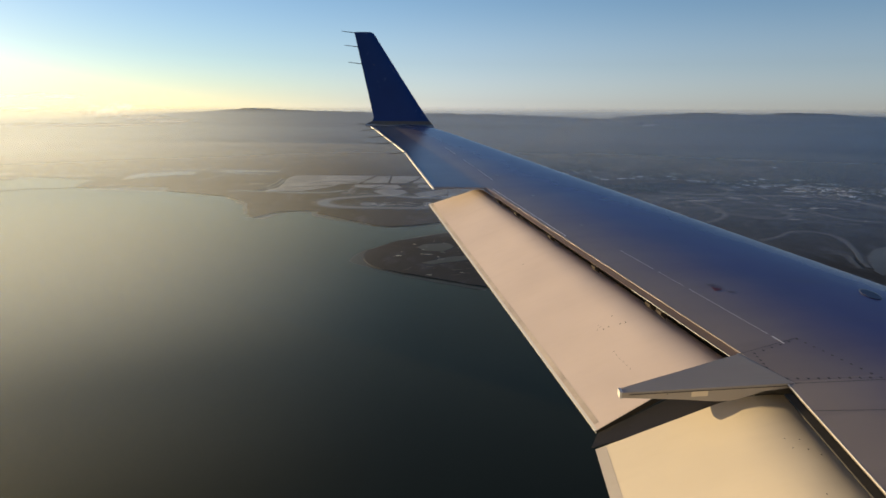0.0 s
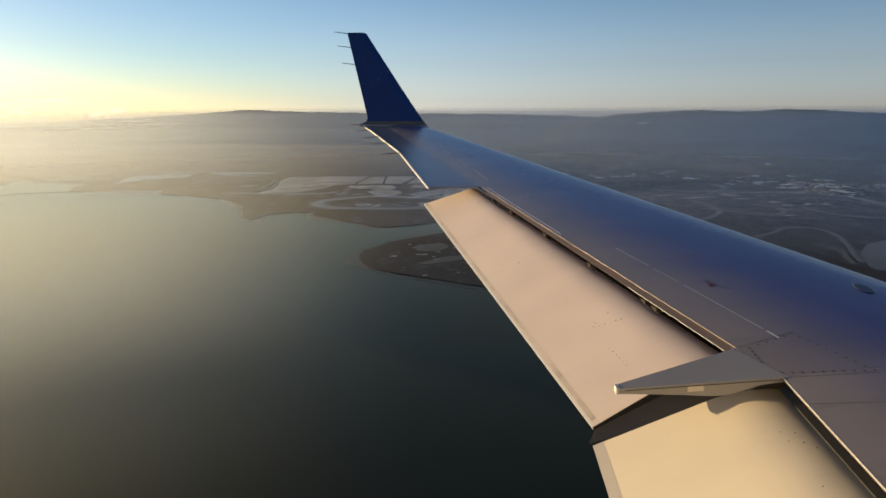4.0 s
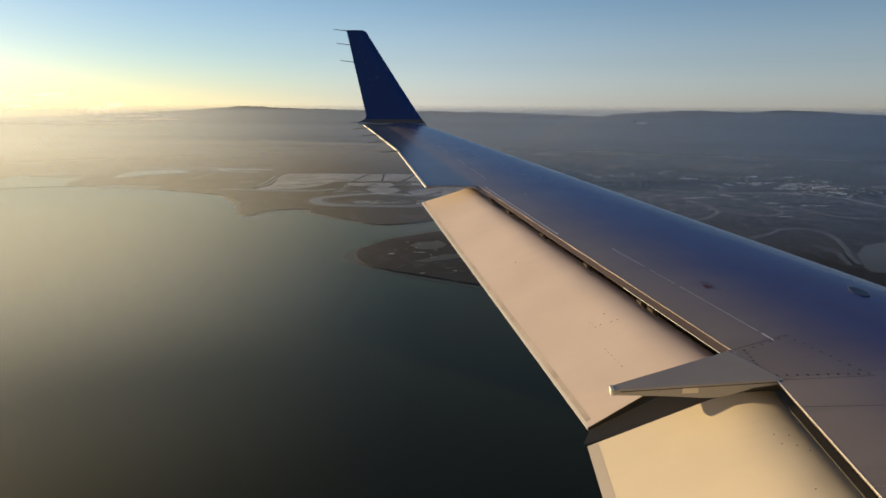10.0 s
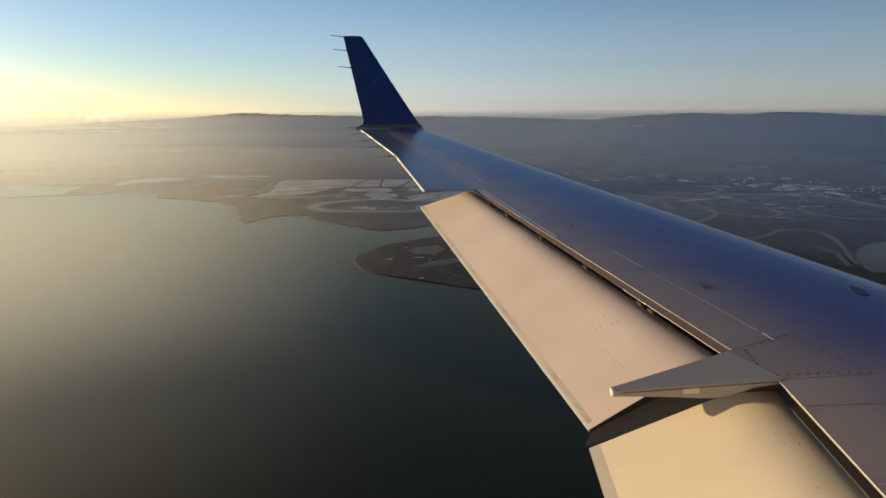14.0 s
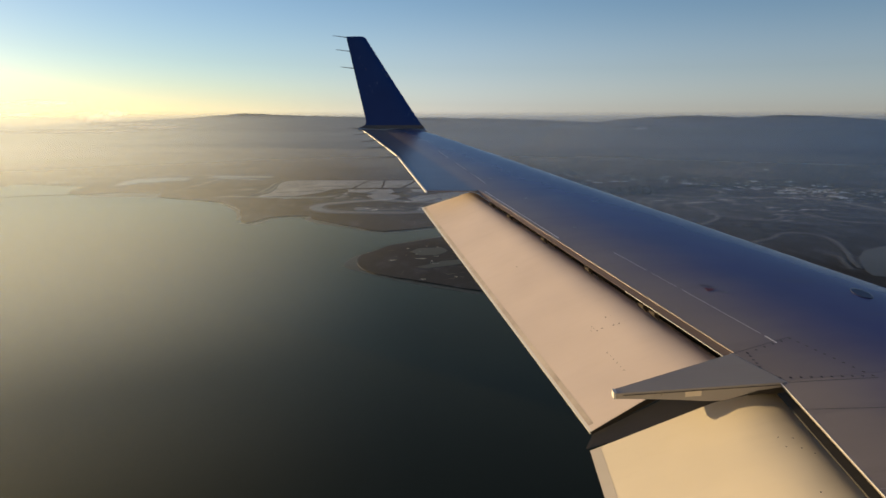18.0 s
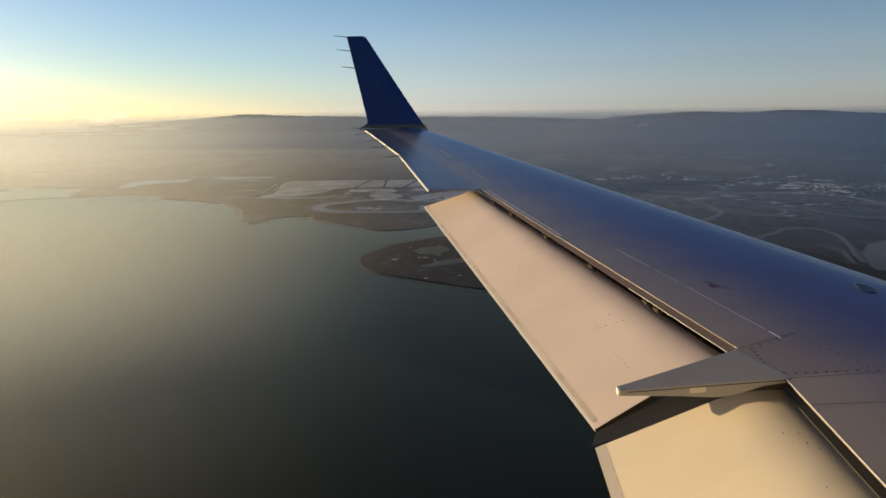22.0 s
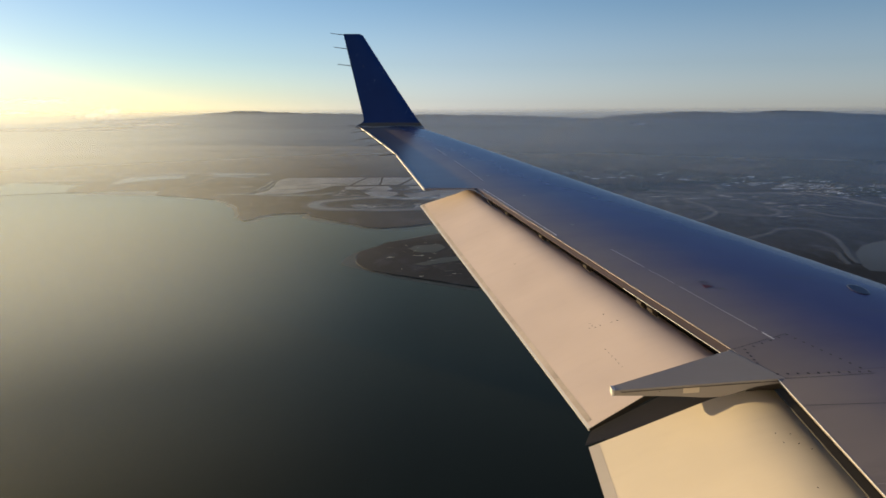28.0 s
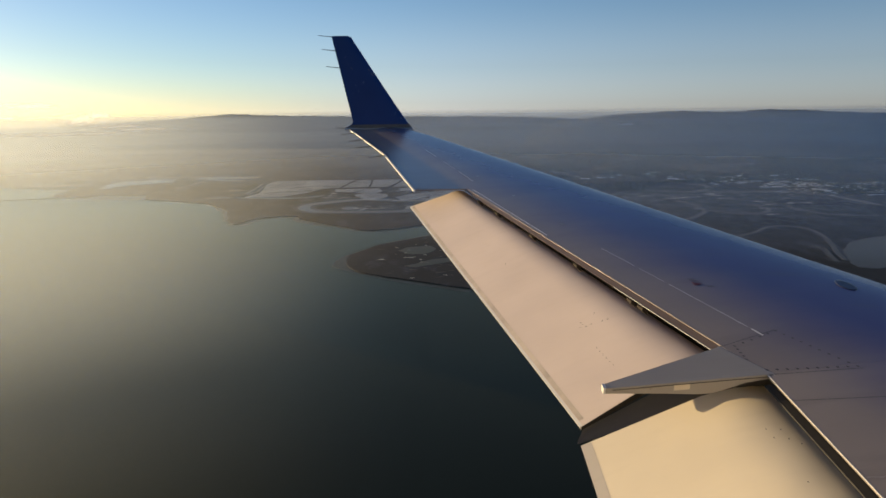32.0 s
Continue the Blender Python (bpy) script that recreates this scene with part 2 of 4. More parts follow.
M_WET = water_mat("wet_mud", (0.050, 0.046, 0.040), 0.35, 0.55, 0.6, 1.20)


def land_mat(name, a, b, c, s1, s2):
    m = Mat(name, 0.95)
    n1, n2 = m.noise(s1, 6, 0.6, (1, 0.6, 1)), m.noise(s2, 5, 0.7)
    col = m.mix(a, b, m.ramp(n1, [(0.38, (0.0,)), (0.62, (1.0,))]))
    col = m.mix(col, c, m.ramp(n2, [(0.5, (0.0,)), (0.75, (0.8,))]))
    m.color(col)
    m.bump(n2, 0.4, 1.0)
    m.b.inputs["Specular IOR Level"].default_value = 0.2
    return m.m


def marsh_mat():
    """Dark marsh plants in drifts, with bare pans and fine tussocks between them."""
    m = Mat("pickleweed_marsh", 0.95, Specular_IOR_Level=0.2)
    drift, pan, tuft = m.noise(0.010, 6, 0.62, (1, 0.5, 1)), m.noise(0.030, 6, 0.68, (1, 0.45, 1)), m.noise(0.22, 4, 0.7)
    c = m.mix((0.046, 0.043, 0.040), (0.082, 0.077, 0.070), m.ramp(drift, [(0.36, (0.0,)), (0.64, (1.0,))]))
    c = m.mix(c, (0.125, 0.124, 0.126), m.ramp(pan, [(0.53, (0.0,)), (0.70, (0.9,))]))
    c = m.mix(c, (0.042, 0.044, 0.042), m.ramp(tuft, [(0.45, (0.0,)), (0.75, (0.6,))]))
    m.color(c)
    m.bump(tuft, 0.5, 0.8)
    return m.m


M_MARSH = marsh_mat()
M_LAND = land_mat("lowland", (0.050, 0.053, 0.052), (0.085, 0.085, 0.083), (0.042, 0.046, 0.043), 0.006, 0.02)
M_MUD = land_mat("tidal_mud", (0.085, 0.083, 0.081), (0.115, 0.112, 0.108), (0.072, 0.070, 0.068), 0.02, 0.1)
M_HILL = land_mat("wooded_hill", (0.012, 0.016, 0.014), (0.045, 0.048, 0.038), (0.085, 0.080, 0.062), 0.004, 0.016)
M_SALT = land_mat("salt_crust", (0.25, 0.262, 0.275), (0.37, 0.388, 0.405), (0.13, 0.137, 0.143), 0.014, 0.05)
M_ROOF = Mat("pale_roof", 0.6)
M_ROOF.color(M_ROOF.ramp(M_ROOF.t.nodes.new("ShaderNodeObjectInfo").outputs["Random"], [(0.0, (0.14, 0.14, 0.14)), (0.45, (0.50, 0.50, 0.50)), (0.8, (0.86, 0.86, 0.86))]))
M_ROOF = M_ROOF.m
M_FARROOF = Mat("mixed_roofs", 0.7)
M_FARROOF.color(M_FARROOF.ramp(M_FARROOF.t.nodes.new("ShaderNodeNewGeometry").outputs["Random Per Island"], [(0.0, (0.07, 0.06, 0.055)), (0.6, (0.24, 0.23, 0.22)), (0.92, (0.42, 0.41, 0.40)), (1.0, (0.78, 0.77, 0.76))]))
M_FARROOF = M_FARROOF.m
M_WALLB = Mat("plaster_wall", 0.8)
M_WALLB.color(M_WALLB.ramp(M_WALLB.t.nodes.new("ShaderNodeObjectInfo").outputs["Random"], [(0.0, (0.035, 0.045, 0.06)), (0.6, (0.13, 0.17, 0.22)), (1.0, (0.42, 0.52, 0.64))]))
M_WALLB = M_WALLB.m
M_LEAF = land_mat("tree_foliage", (0.040, 0.050, 0.040), (0.055, 0.066, 0.050), (0.070, 0.075, 0.060), 0.05, 0.2)


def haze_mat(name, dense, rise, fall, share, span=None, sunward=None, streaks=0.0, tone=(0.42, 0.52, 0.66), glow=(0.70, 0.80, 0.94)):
    """Tinted sheet standing in for evening haze: clear down at the near shore, denser towards the horizon, thinning out
    above it; lit through by the sun.
    """
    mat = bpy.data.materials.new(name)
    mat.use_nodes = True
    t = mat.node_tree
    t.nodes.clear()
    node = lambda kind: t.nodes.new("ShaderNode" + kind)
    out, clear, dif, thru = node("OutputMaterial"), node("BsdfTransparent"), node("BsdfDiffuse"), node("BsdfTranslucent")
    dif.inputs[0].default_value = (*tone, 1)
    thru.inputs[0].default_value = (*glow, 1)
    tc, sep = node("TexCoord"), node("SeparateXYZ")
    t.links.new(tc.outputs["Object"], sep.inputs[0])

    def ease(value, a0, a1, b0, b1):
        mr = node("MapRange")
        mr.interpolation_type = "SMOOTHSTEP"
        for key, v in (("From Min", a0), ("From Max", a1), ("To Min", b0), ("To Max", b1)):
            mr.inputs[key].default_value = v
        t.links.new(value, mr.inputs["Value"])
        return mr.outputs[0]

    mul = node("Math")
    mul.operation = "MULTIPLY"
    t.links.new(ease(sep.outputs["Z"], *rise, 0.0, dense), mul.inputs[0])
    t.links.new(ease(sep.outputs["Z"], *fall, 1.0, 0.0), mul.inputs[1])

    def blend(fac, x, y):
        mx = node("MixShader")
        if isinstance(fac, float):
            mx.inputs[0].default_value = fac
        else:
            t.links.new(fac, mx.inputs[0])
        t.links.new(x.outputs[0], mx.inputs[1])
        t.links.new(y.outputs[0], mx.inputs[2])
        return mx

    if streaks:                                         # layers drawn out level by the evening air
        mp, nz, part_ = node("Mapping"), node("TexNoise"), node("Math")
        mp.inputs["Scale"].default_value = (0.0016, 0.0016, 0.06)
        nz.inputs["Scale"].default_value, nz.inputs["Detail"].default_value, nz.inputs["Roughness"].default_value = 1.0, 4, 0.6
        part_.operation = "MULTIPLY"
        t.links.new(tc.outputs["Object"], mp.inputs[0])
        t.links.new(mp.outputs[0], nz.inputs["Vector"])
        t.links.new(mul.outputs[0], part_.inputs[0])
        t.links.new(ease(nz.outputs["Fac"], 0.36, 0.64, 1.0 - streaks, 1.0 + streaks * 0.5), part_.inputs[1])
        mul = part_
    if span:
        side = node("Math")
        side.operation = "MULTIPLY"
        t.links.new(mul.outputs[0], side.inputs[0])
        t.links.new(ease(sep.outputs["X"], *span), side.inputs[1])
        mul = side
    # sunward glow put in by x: more lit-through share, more density
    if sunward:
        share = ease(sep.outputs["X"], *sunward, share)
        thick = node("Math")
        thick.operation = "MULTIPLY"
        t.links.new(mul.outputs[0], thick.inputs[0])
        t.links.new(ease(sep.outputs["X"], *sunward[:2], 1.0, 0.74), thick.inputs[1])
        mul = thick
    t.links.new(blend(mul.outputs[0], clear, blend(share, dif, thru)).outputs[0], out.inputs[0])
    return mat


# ---- builders ----
def part(name, bm, material, parent=None, label="", smooth=False, recalc=True):
    """Links a bmesh as one mesh object, under a thing or a part where one is given."""
    if recalc:
        bmesh.ops.recalc_face_normals(bm, faces=bm.faces)
    me = bpy.data.meshes.new(name)
    bm.to_mesh(me)
    bm.free()
    me.materials.append(material)
    if smooth:
        for p in me.polygons:
            p.use_smooth = True
        me.set_sharp_from_angle(angle=radians(38))
    ob = new(name, me)
    ob.parent = parent
    if label:
        ob["label"] = label
    return ob


def loft(sections, caps=True, closed=True):
    """A skin over rings of points, one ring a section."""
    bm = bmesh.new()
    rings = [[bm.verts.new(p) for p in s] for s in sections]
    n = len(rings[0])
    for a, b in zip(rings, rings[1:]):
        for i in range(n if closed else n - 1):
            bm.faces.new((a[i], a[(i + 1) % n], b[(i + 1) % n], b[i]))
    if caps and closed:
        bm.faces.new(rings[0])
        bm.faces.new(rings[-1])
    return bm


def tube(a, b, r0, r1, n=8):
    a, b = Vector(a), Vector(b)
    q = (b - a).to_track_quat("Z", "Y")
    ring = lambda c, r: [c + q @ Vector((r * math.cos(6.28318 * i / n), r * math.sin(6.28318 * i / n), 0)) for i in range(n)]
    return loft([ring(a, r0), ring(b, r1)])


def lerp(a, b, t):
    return a + (b - a) * t


def along(y, table):
    """Straight-line interpolation in a short table of (y, x)."""
    if y <= table[0][0]:
        (y0, x0), (y1, x1) = table[0], table[1]
    else:
        for (y0, x0), (y1, x1) in zip(table, table[1:]):
            if y <= y1:
                break
    return lerp(x0, x1, (y - y0) / (y1 - y0))


# ---- the airliner: wing, flaps, winglet; its own space is level with the eye ----
airliner = tagged(new("airliner"), "grey airliner wing with lowered pale flaps and a blue winglet", "airplane")
airliner.location = (0, 0, EYE_Z)


def wp(x, y, up=0.0):
    """A point over the wing's upper plane, which rises outwards."""
    return Vector((x, y, -1.3 + 0.105 * y + up))


LE = [(0.1, 3.98), (3.57, 2.565), (9.2, 0.222), (9.75, -0.03), (10.02, -0.165), (10.2, -0.25)]
TE_IN = [(0.1, 1.245), (1.854, 1.315), (2.505, 1.339)]
TE_MID = [(2.505, 1.339), (2.745, 1.232), (6.05, 0.332)]
TE_OUT = [(5.96, -0.099), (7.858, -0.459), (9.6, -0.94), (10.273, -1.141)]


def trailing(y):
    """Where the upper skin's bulge ends, on the line of the flap gap and its run outwards."""
    return along(y, TE_IN) if y < 2.505 else along(y, TE_MID)


def swell(y):
    return lerp(0.15, 0.045, min(1, max(0, (y - 2.5) / 7.6)))


def camber(x, y):
    """How far the upper skin bulges over the plane through its trailing edge."""
    xl, xt = along(y, LE), trailing(y)
    ch, high = xl - xt, 0.36 * swell(y)
    nose = min(ch * 0.55, 1.15)
    d = xl - x
    return high if d < nose else high * (1 - min(1, (d - nose) / (ch - nose)) ** 2)


def on_wing(x, y, up=0.0):
    """The point of the upper skin on the line from the window to (x, y) of the plane."""
    base, k = wp(x, y), 0.0
    for _ in range(5):
        k = (camber(*(base * (1 - k)).xy) + up) / 1.3
    return base * (1 - k)


def wing_section(y, xt, lip=0.034, cove=0.36):
    """One ring: along the top from the trailing lip to the nose, and back underneath."""
    xl = along(y, LE)
    ch = xl - xt
    thick = swell(y)
    ref = xl - trailing(y)
    nose = min(ref * 0.55, 1.15)
    high = 0.36 * thick
    full = thick + high / 0.6
    top, low = [], []
    n = 34
    for i in range(n + 1):
        s = i / n
        d = ch * (1 - s) if s < 0.5 else ch * 0.5 * (1 - math.sin((s - 0.5) * math.pi))
        u = max(0.0, 1 - d / nose)
        drop = full * (max(0, 1 - u ** 3) ** (1 / 3) - 1) + (high if d < nose else high * (1 - min(1, (d - nose) / (ref - nose)) ** 2))
        top.append(wp(xl - d, y, drop))
        under = high - full - (thick * math.sqrt(max(0, 1 - u * u)))
        low.append(wp(xl - d, y, lerp(-lip, under, min(1, max(0, ch - d - cove) / ch * 2.2))))
    return top + low[::-1][1:]


def spread(a, b, n):
    return [lerp(a, b, i / n) for i in range(n + 1)]


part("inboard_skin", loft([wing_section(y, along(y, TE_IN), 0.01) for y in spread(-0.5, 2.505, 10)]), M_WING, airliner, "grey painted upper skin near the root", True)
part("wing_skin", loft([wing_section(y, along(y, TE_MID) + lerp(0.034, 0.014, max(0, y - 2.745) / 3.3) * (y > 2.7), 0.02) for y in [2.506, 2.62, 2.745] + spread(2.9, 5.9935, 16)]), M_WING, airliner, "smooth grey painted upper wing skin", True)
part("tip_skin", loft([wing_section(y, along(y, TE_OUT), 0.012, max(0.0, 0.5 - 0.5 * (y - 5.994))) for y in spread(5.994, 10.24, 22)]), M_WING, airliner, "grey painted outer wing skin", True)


def flap(name, root, tip, chord_root, chord_tip, down, bend, label, gap, fore, skew=0.0, deep=0.0, taper=0.0, strip=0.03, strip_mat=None, skin=None):
    """A lowered flap: flat top, rounded nose tucked under the wing's lip, thin tail."""
    root, tip = Vector(root), Vector(tip)
    axis = (root - tip).normalized()
    up = Vector((0, -0.105, 1)).normalized()
    aft = up.cross(axis)
    if aft.x > 0:
        aft = -aft
    d = radians(down)
    back = aft * math.cos(d) - up * math.sin(d)
    nrm = aft * math.sin(d) + up * math.cos(d)
    secs, deep = [], deep or bend
    for s in spread(0, 1, 10):
        o = root.lerp(tip, s)
        c = lerp(chord_root, chord_tip, s)
        nose = bend * (1 - taper * s)
        ring = [o + back * lerp(c, gap + nose, i / 8) - axis * skew * s * (1 - i / 8) for i in range(9)]
        mid = o + back * (gap + nose)
        for i in range(1, 9):
            a = radians(90 * i / 8)
            ring.append(mid - back * (nose + fore) * math.sin(a) - nrm * deep * (1 - math.cos(a)))
        for i in range(1, 5):
            a = radians(90 * i / 4)
            ring.append(mid - back * (nose + fore) * math.cos(a) - nrm * (deep + 0.02 * math.sin(a)))
        ring.append(mid + back * 0.04 - nrm * deep * 0.35)
        ring.append(mid + back * 0.14 - nrm * 0.03)
        ring.append(o + back * c - nrm * 0.012 - axis * skew * s)
        secs.append(ring)
    ob = part(name, loft(secs), skin or M_FLAP, airliner, label, True)
    # near-black plate just beyond the root section
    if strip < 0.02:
        part("end_rib", loft([[p + axis * d for p in secs[0]] for d in (0.001, 0.005)]), M_SHROUD, ob, "near-black plate over the flap's inner end")
    # darker tail strip, a touch proud
    bm = loft([[o + back * (lerp(chord_root, chord_tip, s) + 0.004) + nrm * 0.0005, o + back * (lerp(chord_root, chord_tip, s) - strip) + nrm * 0.0005,
                o + back * (lerp(chord_root, chord_tip, s) - strip) - nrm * 0.002, o + back * (lerp(chord_root, chord_tip, s) + 0.004) - nrm * 0.014]
               for s in spread(0.0, 1, 6) for o in [root.lerp(tip, s) - axis * skew * s]])
    part("trailing_edge", bm, strip_mat, ob, "worn trailing edge strip")
    if strip < 0.02:
        part("edge_band", loft([[o + back * (lerp(chord_root, chord_tip, s) - strip - 0.002) + nrm * 0.0006, o + back * (lerp(chord_root, chord_tip, s) - 0.034) + nrm * 0.0006,
                                 o + back * (lerp(chord_root, chord_tip, s) - 0.034) - nrm * 0.002, o + back * (lerp(chord_root, chord_tip, s) - strip - 0.002) - nrm * 0.002]
                                for s in spread(0.01, 0.99, 6) for o in [root.lerp(tip, s) - axis * skew * s]]), M_SMUDGE, ob, "smudged grey band along the trailing edge")
    return ob, root, tip, back, nrm, (bend, gap, fore, deep)


oflap = flap("outboard_flap", wp(1.244, 2.83, -0.035), wp(0.327, 6.26, -0.035), 0.678, 0.483, 25, 0.215, "pale sunlit outboard flap, lowered", 0.01, 0.03, 0.2, 0.10, 0.35, 0.009, M_LINE)
iflap = flap("inboard_flap", wp(1.306, 0.3, -0.05), wp(1.391, 2.605, -0.05), 0.806, 0.812, 21, 0.28, "pale sunlit inboard flap, lowered", 0.0, 0.08, -0.066, 0.165, 0.0, 0.042, M_STRIP, M_FLAP_IN)

# panel added to close the gap between the two flaps; its grey is shade
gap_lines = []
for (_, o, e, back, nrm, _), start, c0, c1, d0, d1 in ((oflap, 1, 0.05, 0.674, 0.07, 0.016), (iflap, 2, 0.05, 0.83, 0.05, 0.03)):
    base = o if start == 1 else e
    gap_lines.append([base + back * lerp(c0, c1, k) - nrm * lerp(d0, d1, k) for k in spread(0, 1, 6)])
part("gap_shade_panel", loft([[a, b, b - Vector((0, 0, 0.004)), a - Vector((0, 0, 0.004))] for a, b in zip(*gap_lines)]), M_GAP, airliner, "grey panel added to hold the shade between the flaps")

# the bare lip over the flap gap, with its seal and hinge brackets
lip_a, lip_b = Vector((1.232, 2.745, 0)), Vector((0.332, 6.05, 0))


def lip_point(s, aft, up):
    p = lip_a.lerp(lip_b, s)
    return wp(p.x - aft, p.y - aft * 0.27, up)


part("lip_rail", loft([[lip_point(s, lerp(-0.037, -0.016, s), 0.0015), lip_point(s, 0.012, -0.010), lip_point(s, 0.011, -0.0125), lip_point(s, -0.03, -0.03)] for s in spread(-0.003, 1, 14)]),
     M_LIP, airliner, "bare metal lip over the flap gap")
part("gap_seal", loft([[lip_point(s, -0.16, -0.022), lip_point(s, -0.16, -0.26), lip_point(s, -0.21, -0.26), lip_point(s, -0.21, -0.022)] for s in spread(0.01, 1, 10)]),
     M_SEAL, airliner, "black rubber seal deep in the flap gap")
for s0 in (0.155, 0.185, 0.36, 0.55, 0.74, 0.86):
    part("hinge_bracket", loft([[lip_point(s, -0.01, -0.014), lip_point(s, 0.02, -0.018), lip_point(s, 0.018, -0.034), lip_point(s, -0.01, -0.06)] for s in (s0, s0 + 0.013)]),
         M_SEAL, airliner, "dark flap hinge bracket")
part("lip_edge", loft([[lip_point(s, lerp(-0.037, -0.016, s) - d, z) for d, z in ((-0.0012, 0.002), (0.0022, 0.002), (0.0022, -0.003), (-0.0012, -0.003))] for s in spread(0.0, 0.30, 6)]), M_LINE, airliner, "thin bright line along the lip's edge")
part("lip_edge", loft([[lip_point(s, a, z) for a, z in ((0.0105, -0.0085), (0.0135, -0.0092), (0.0135, -0.012), (0.0105, -0.012))] for s in spread(-0.003, 0.24, 5)]), M_FAINT, airliner, "thin bright line along the lip's edge")
# inboard lip
part("inboard_lip", loft([[wp(along(y, TE_IN) + 0.0012, y, 0.0008), wp(along(y, TE_IN) - 0.0015, y, 0.0), wp(along(y, TE_IN) - 0.0014, y, -0.002), wp(along(y, TE_IN) + 0.0012, y, -0.005)] for y in (0.2, 1.2, 2.5)]),
     M_LINE, airliner, "bright worn edge of the fixed wing")

# strip added to paint the shade under the fixed wing's edge
part("gap_shadow_strip", loft([[wp(along(y, TE_IN) + 0.05, y, -0.012), wp(along(y, TE_IN) - 0.030, y, -0.020), wp(along(y, TE_IN) - 0.032, y, -0.024), wp(along(y, TE_IN) + 0.05, y, -0.05)] for y in (-0.3, 1.2, 2.46)]),
     M_SHROUD, airliner, "near-black strip painted as shade under the fixed wing's edge")

# flap track fairing between the two flaps
fa, fb, ft = Vector((1.36, 2.50, 0)), Vector((1.245, 2.75, 0)), Vector((0.672, 2.415, 0))
fair_secs = []
for i in range(25):
    s = i / 24
    near, far = fa.lerp(ft, s), fb.lerp(ft + Vector((0, 0.035, 0)), s)
    deep = along(s, [(0, 0.020), (0.17, 0.028), (0.27, 0.046), (0.37, 0.060), (0.47, 0.058), (0.64, 0.044), (0.8, 0.034), (1.01, 0.022)])
    fair_secs.append([p * (1 + 0.036 * s) for p in (wp(near.x, near.y, 0.004), wp(far.x, far.y, 0.004), wp(far.x, far.y, -0.014), wp(far.x, far.y - 0.02, -deep), wp(near.x, near.y + 0.012, -deep), wp(near.x, near.y, -deep + 0.006))])
fairing = part("flap_fairing", loft(fair_secs), M_FAIR, airliner, "tapered grey flap track fairing")
part("fairing_tip", loft([[p * 1.036 for p in (wp(ft.x + x, ft.y + 0.002, 0.006), wp(ft.x + x, ft.y + 0.035, 0.006), wp(ft.x + x, ft.y + 0.033, -0.019), wp(ft.x + x, ft.y, -0.019))] for x in (0.004, -0.008)]), M_LINE, fairing, "chipped white fairing tip")
part("fairing_seam", loft([[p + Vector((0, -0.0025, 0.0)), p + Vector((0, 0.002, 0.0)), p + Vector((0, 0.002, -0.0025)), p + Vector((0, -0.0025, -0.0025))] for p in [wp(fa.lerp(ft, s).x, fa.lerp(ft, s).y, -0.0035) * (1 + 0.036 * s) for s in (0.02, 0.5, 0.96)]]), M_PANEL, fairing)

# sunlit spot on the fairing side as a pale patch; then a fastener
for s0, s1, mt, nm, lb in ((0.60, 0.505, M_FLAP_IN, "fairing_lit_spot", "pale patch painted as a sunlit spot on the fairing side"), (0.742, 0.735, M_PANEL, "fastener", "")):
    hi, lo = (-0.005, -0.028) if nm == "fairing_lit_spot" else (-0.010, -0.0135)
    q = [(fa.lerp(ft, k), z) for k, z in ((s0, hi), (s1, hi), (s1, lo), (s0, lo))]
    part(nm, loft([[wp(p.x, p.y - off, z) * (1 + 0.036 * k) for (p, z), k in zip(q, (s0, s1, s1, s0))] for off in (0.0006, -0.003)]), mt, fairing, lb)

seam = [(fa.lerp(fb, k), (fb - fa).normalized().cross(Vector((0, 0, 1)))) for k in spread(-0.02, 1.02, 4)]
part("fairing_root", loft([[wp(*(p + n * d).xy, z) for d, z in ((-0.001, 0.0038), (0.024, 0.0030), (0.024, -0.004), (-0.001, -0.004))] for p, n in seam]), M_FAIR, fairing, "smooth joint between fairing and wing")
part("fairing_web", loft([[wp(x, y, z) for y, z in ((2.62, -0.015), (2.63, -0.015), (2.63, -0.13), (2.62, -0.13))] for x in (1.50, 1.27)]), M_GAP, fairing, "dark web under the fairing's root")

# winglet
def winglet_section(h, xl, xt, y):
    c, mid = xl - xt, []
    t = 0.035 + 0.02 * (1 - h)
    ring = []
    for i in range(20):
        a = 2 * math.pi * i / 20
        u = 0.5 + 0.5 * math.cos(a)
        ring.append(Vector((xt + c * u, y + t * math.sin(a) * (0.35 + 0.65 * u), lerp(-0.215, 1.09, h))))
    return ring


wl = [winglet_section(h, lerp(-0.20, -1.055, h ** 0.97), lerp(-1.03, -1.325, h) - 0.14 * max(0, 1 - h / 0.07) ** 2, 10.2 + 0.1 * h) for h in (0, 0.02, 0.04, 0.07, 0.15, 0.3, 0.5, 0.7, 0.9, 0.985)]
top = winglet_section(1.0, -1.085, -1.318, 10.3)
winglet = part("winglet", loft(wl + [top]), M_BLUE, airliner, "dark blue swept winglet", True)
part("winglet_foot", loft([[wp(-0.16, 10.03, 0.004), wp(-0.2, 10.26, 0.012), wp(-0.2, 10.26, -0.03), wp(-0.16, 10.03, -0.03)],
                           [wp(-0.6, 10.10, 0.012), wp(-0.6, 10.27, 0.03), wp(-0.6, 10.27, -0.03), wp(-0.6, 10.10, -0.03)],
                           [wp(-1.17, 10.17, 0.004), wp(-1.17, 10.28, 0.008), wp(-1.17, 10.28, -0.02), wp(-1.17, 10.17, -0.02)]]), M_EDGE, airliner, "dark fillet at the winglet's foot")

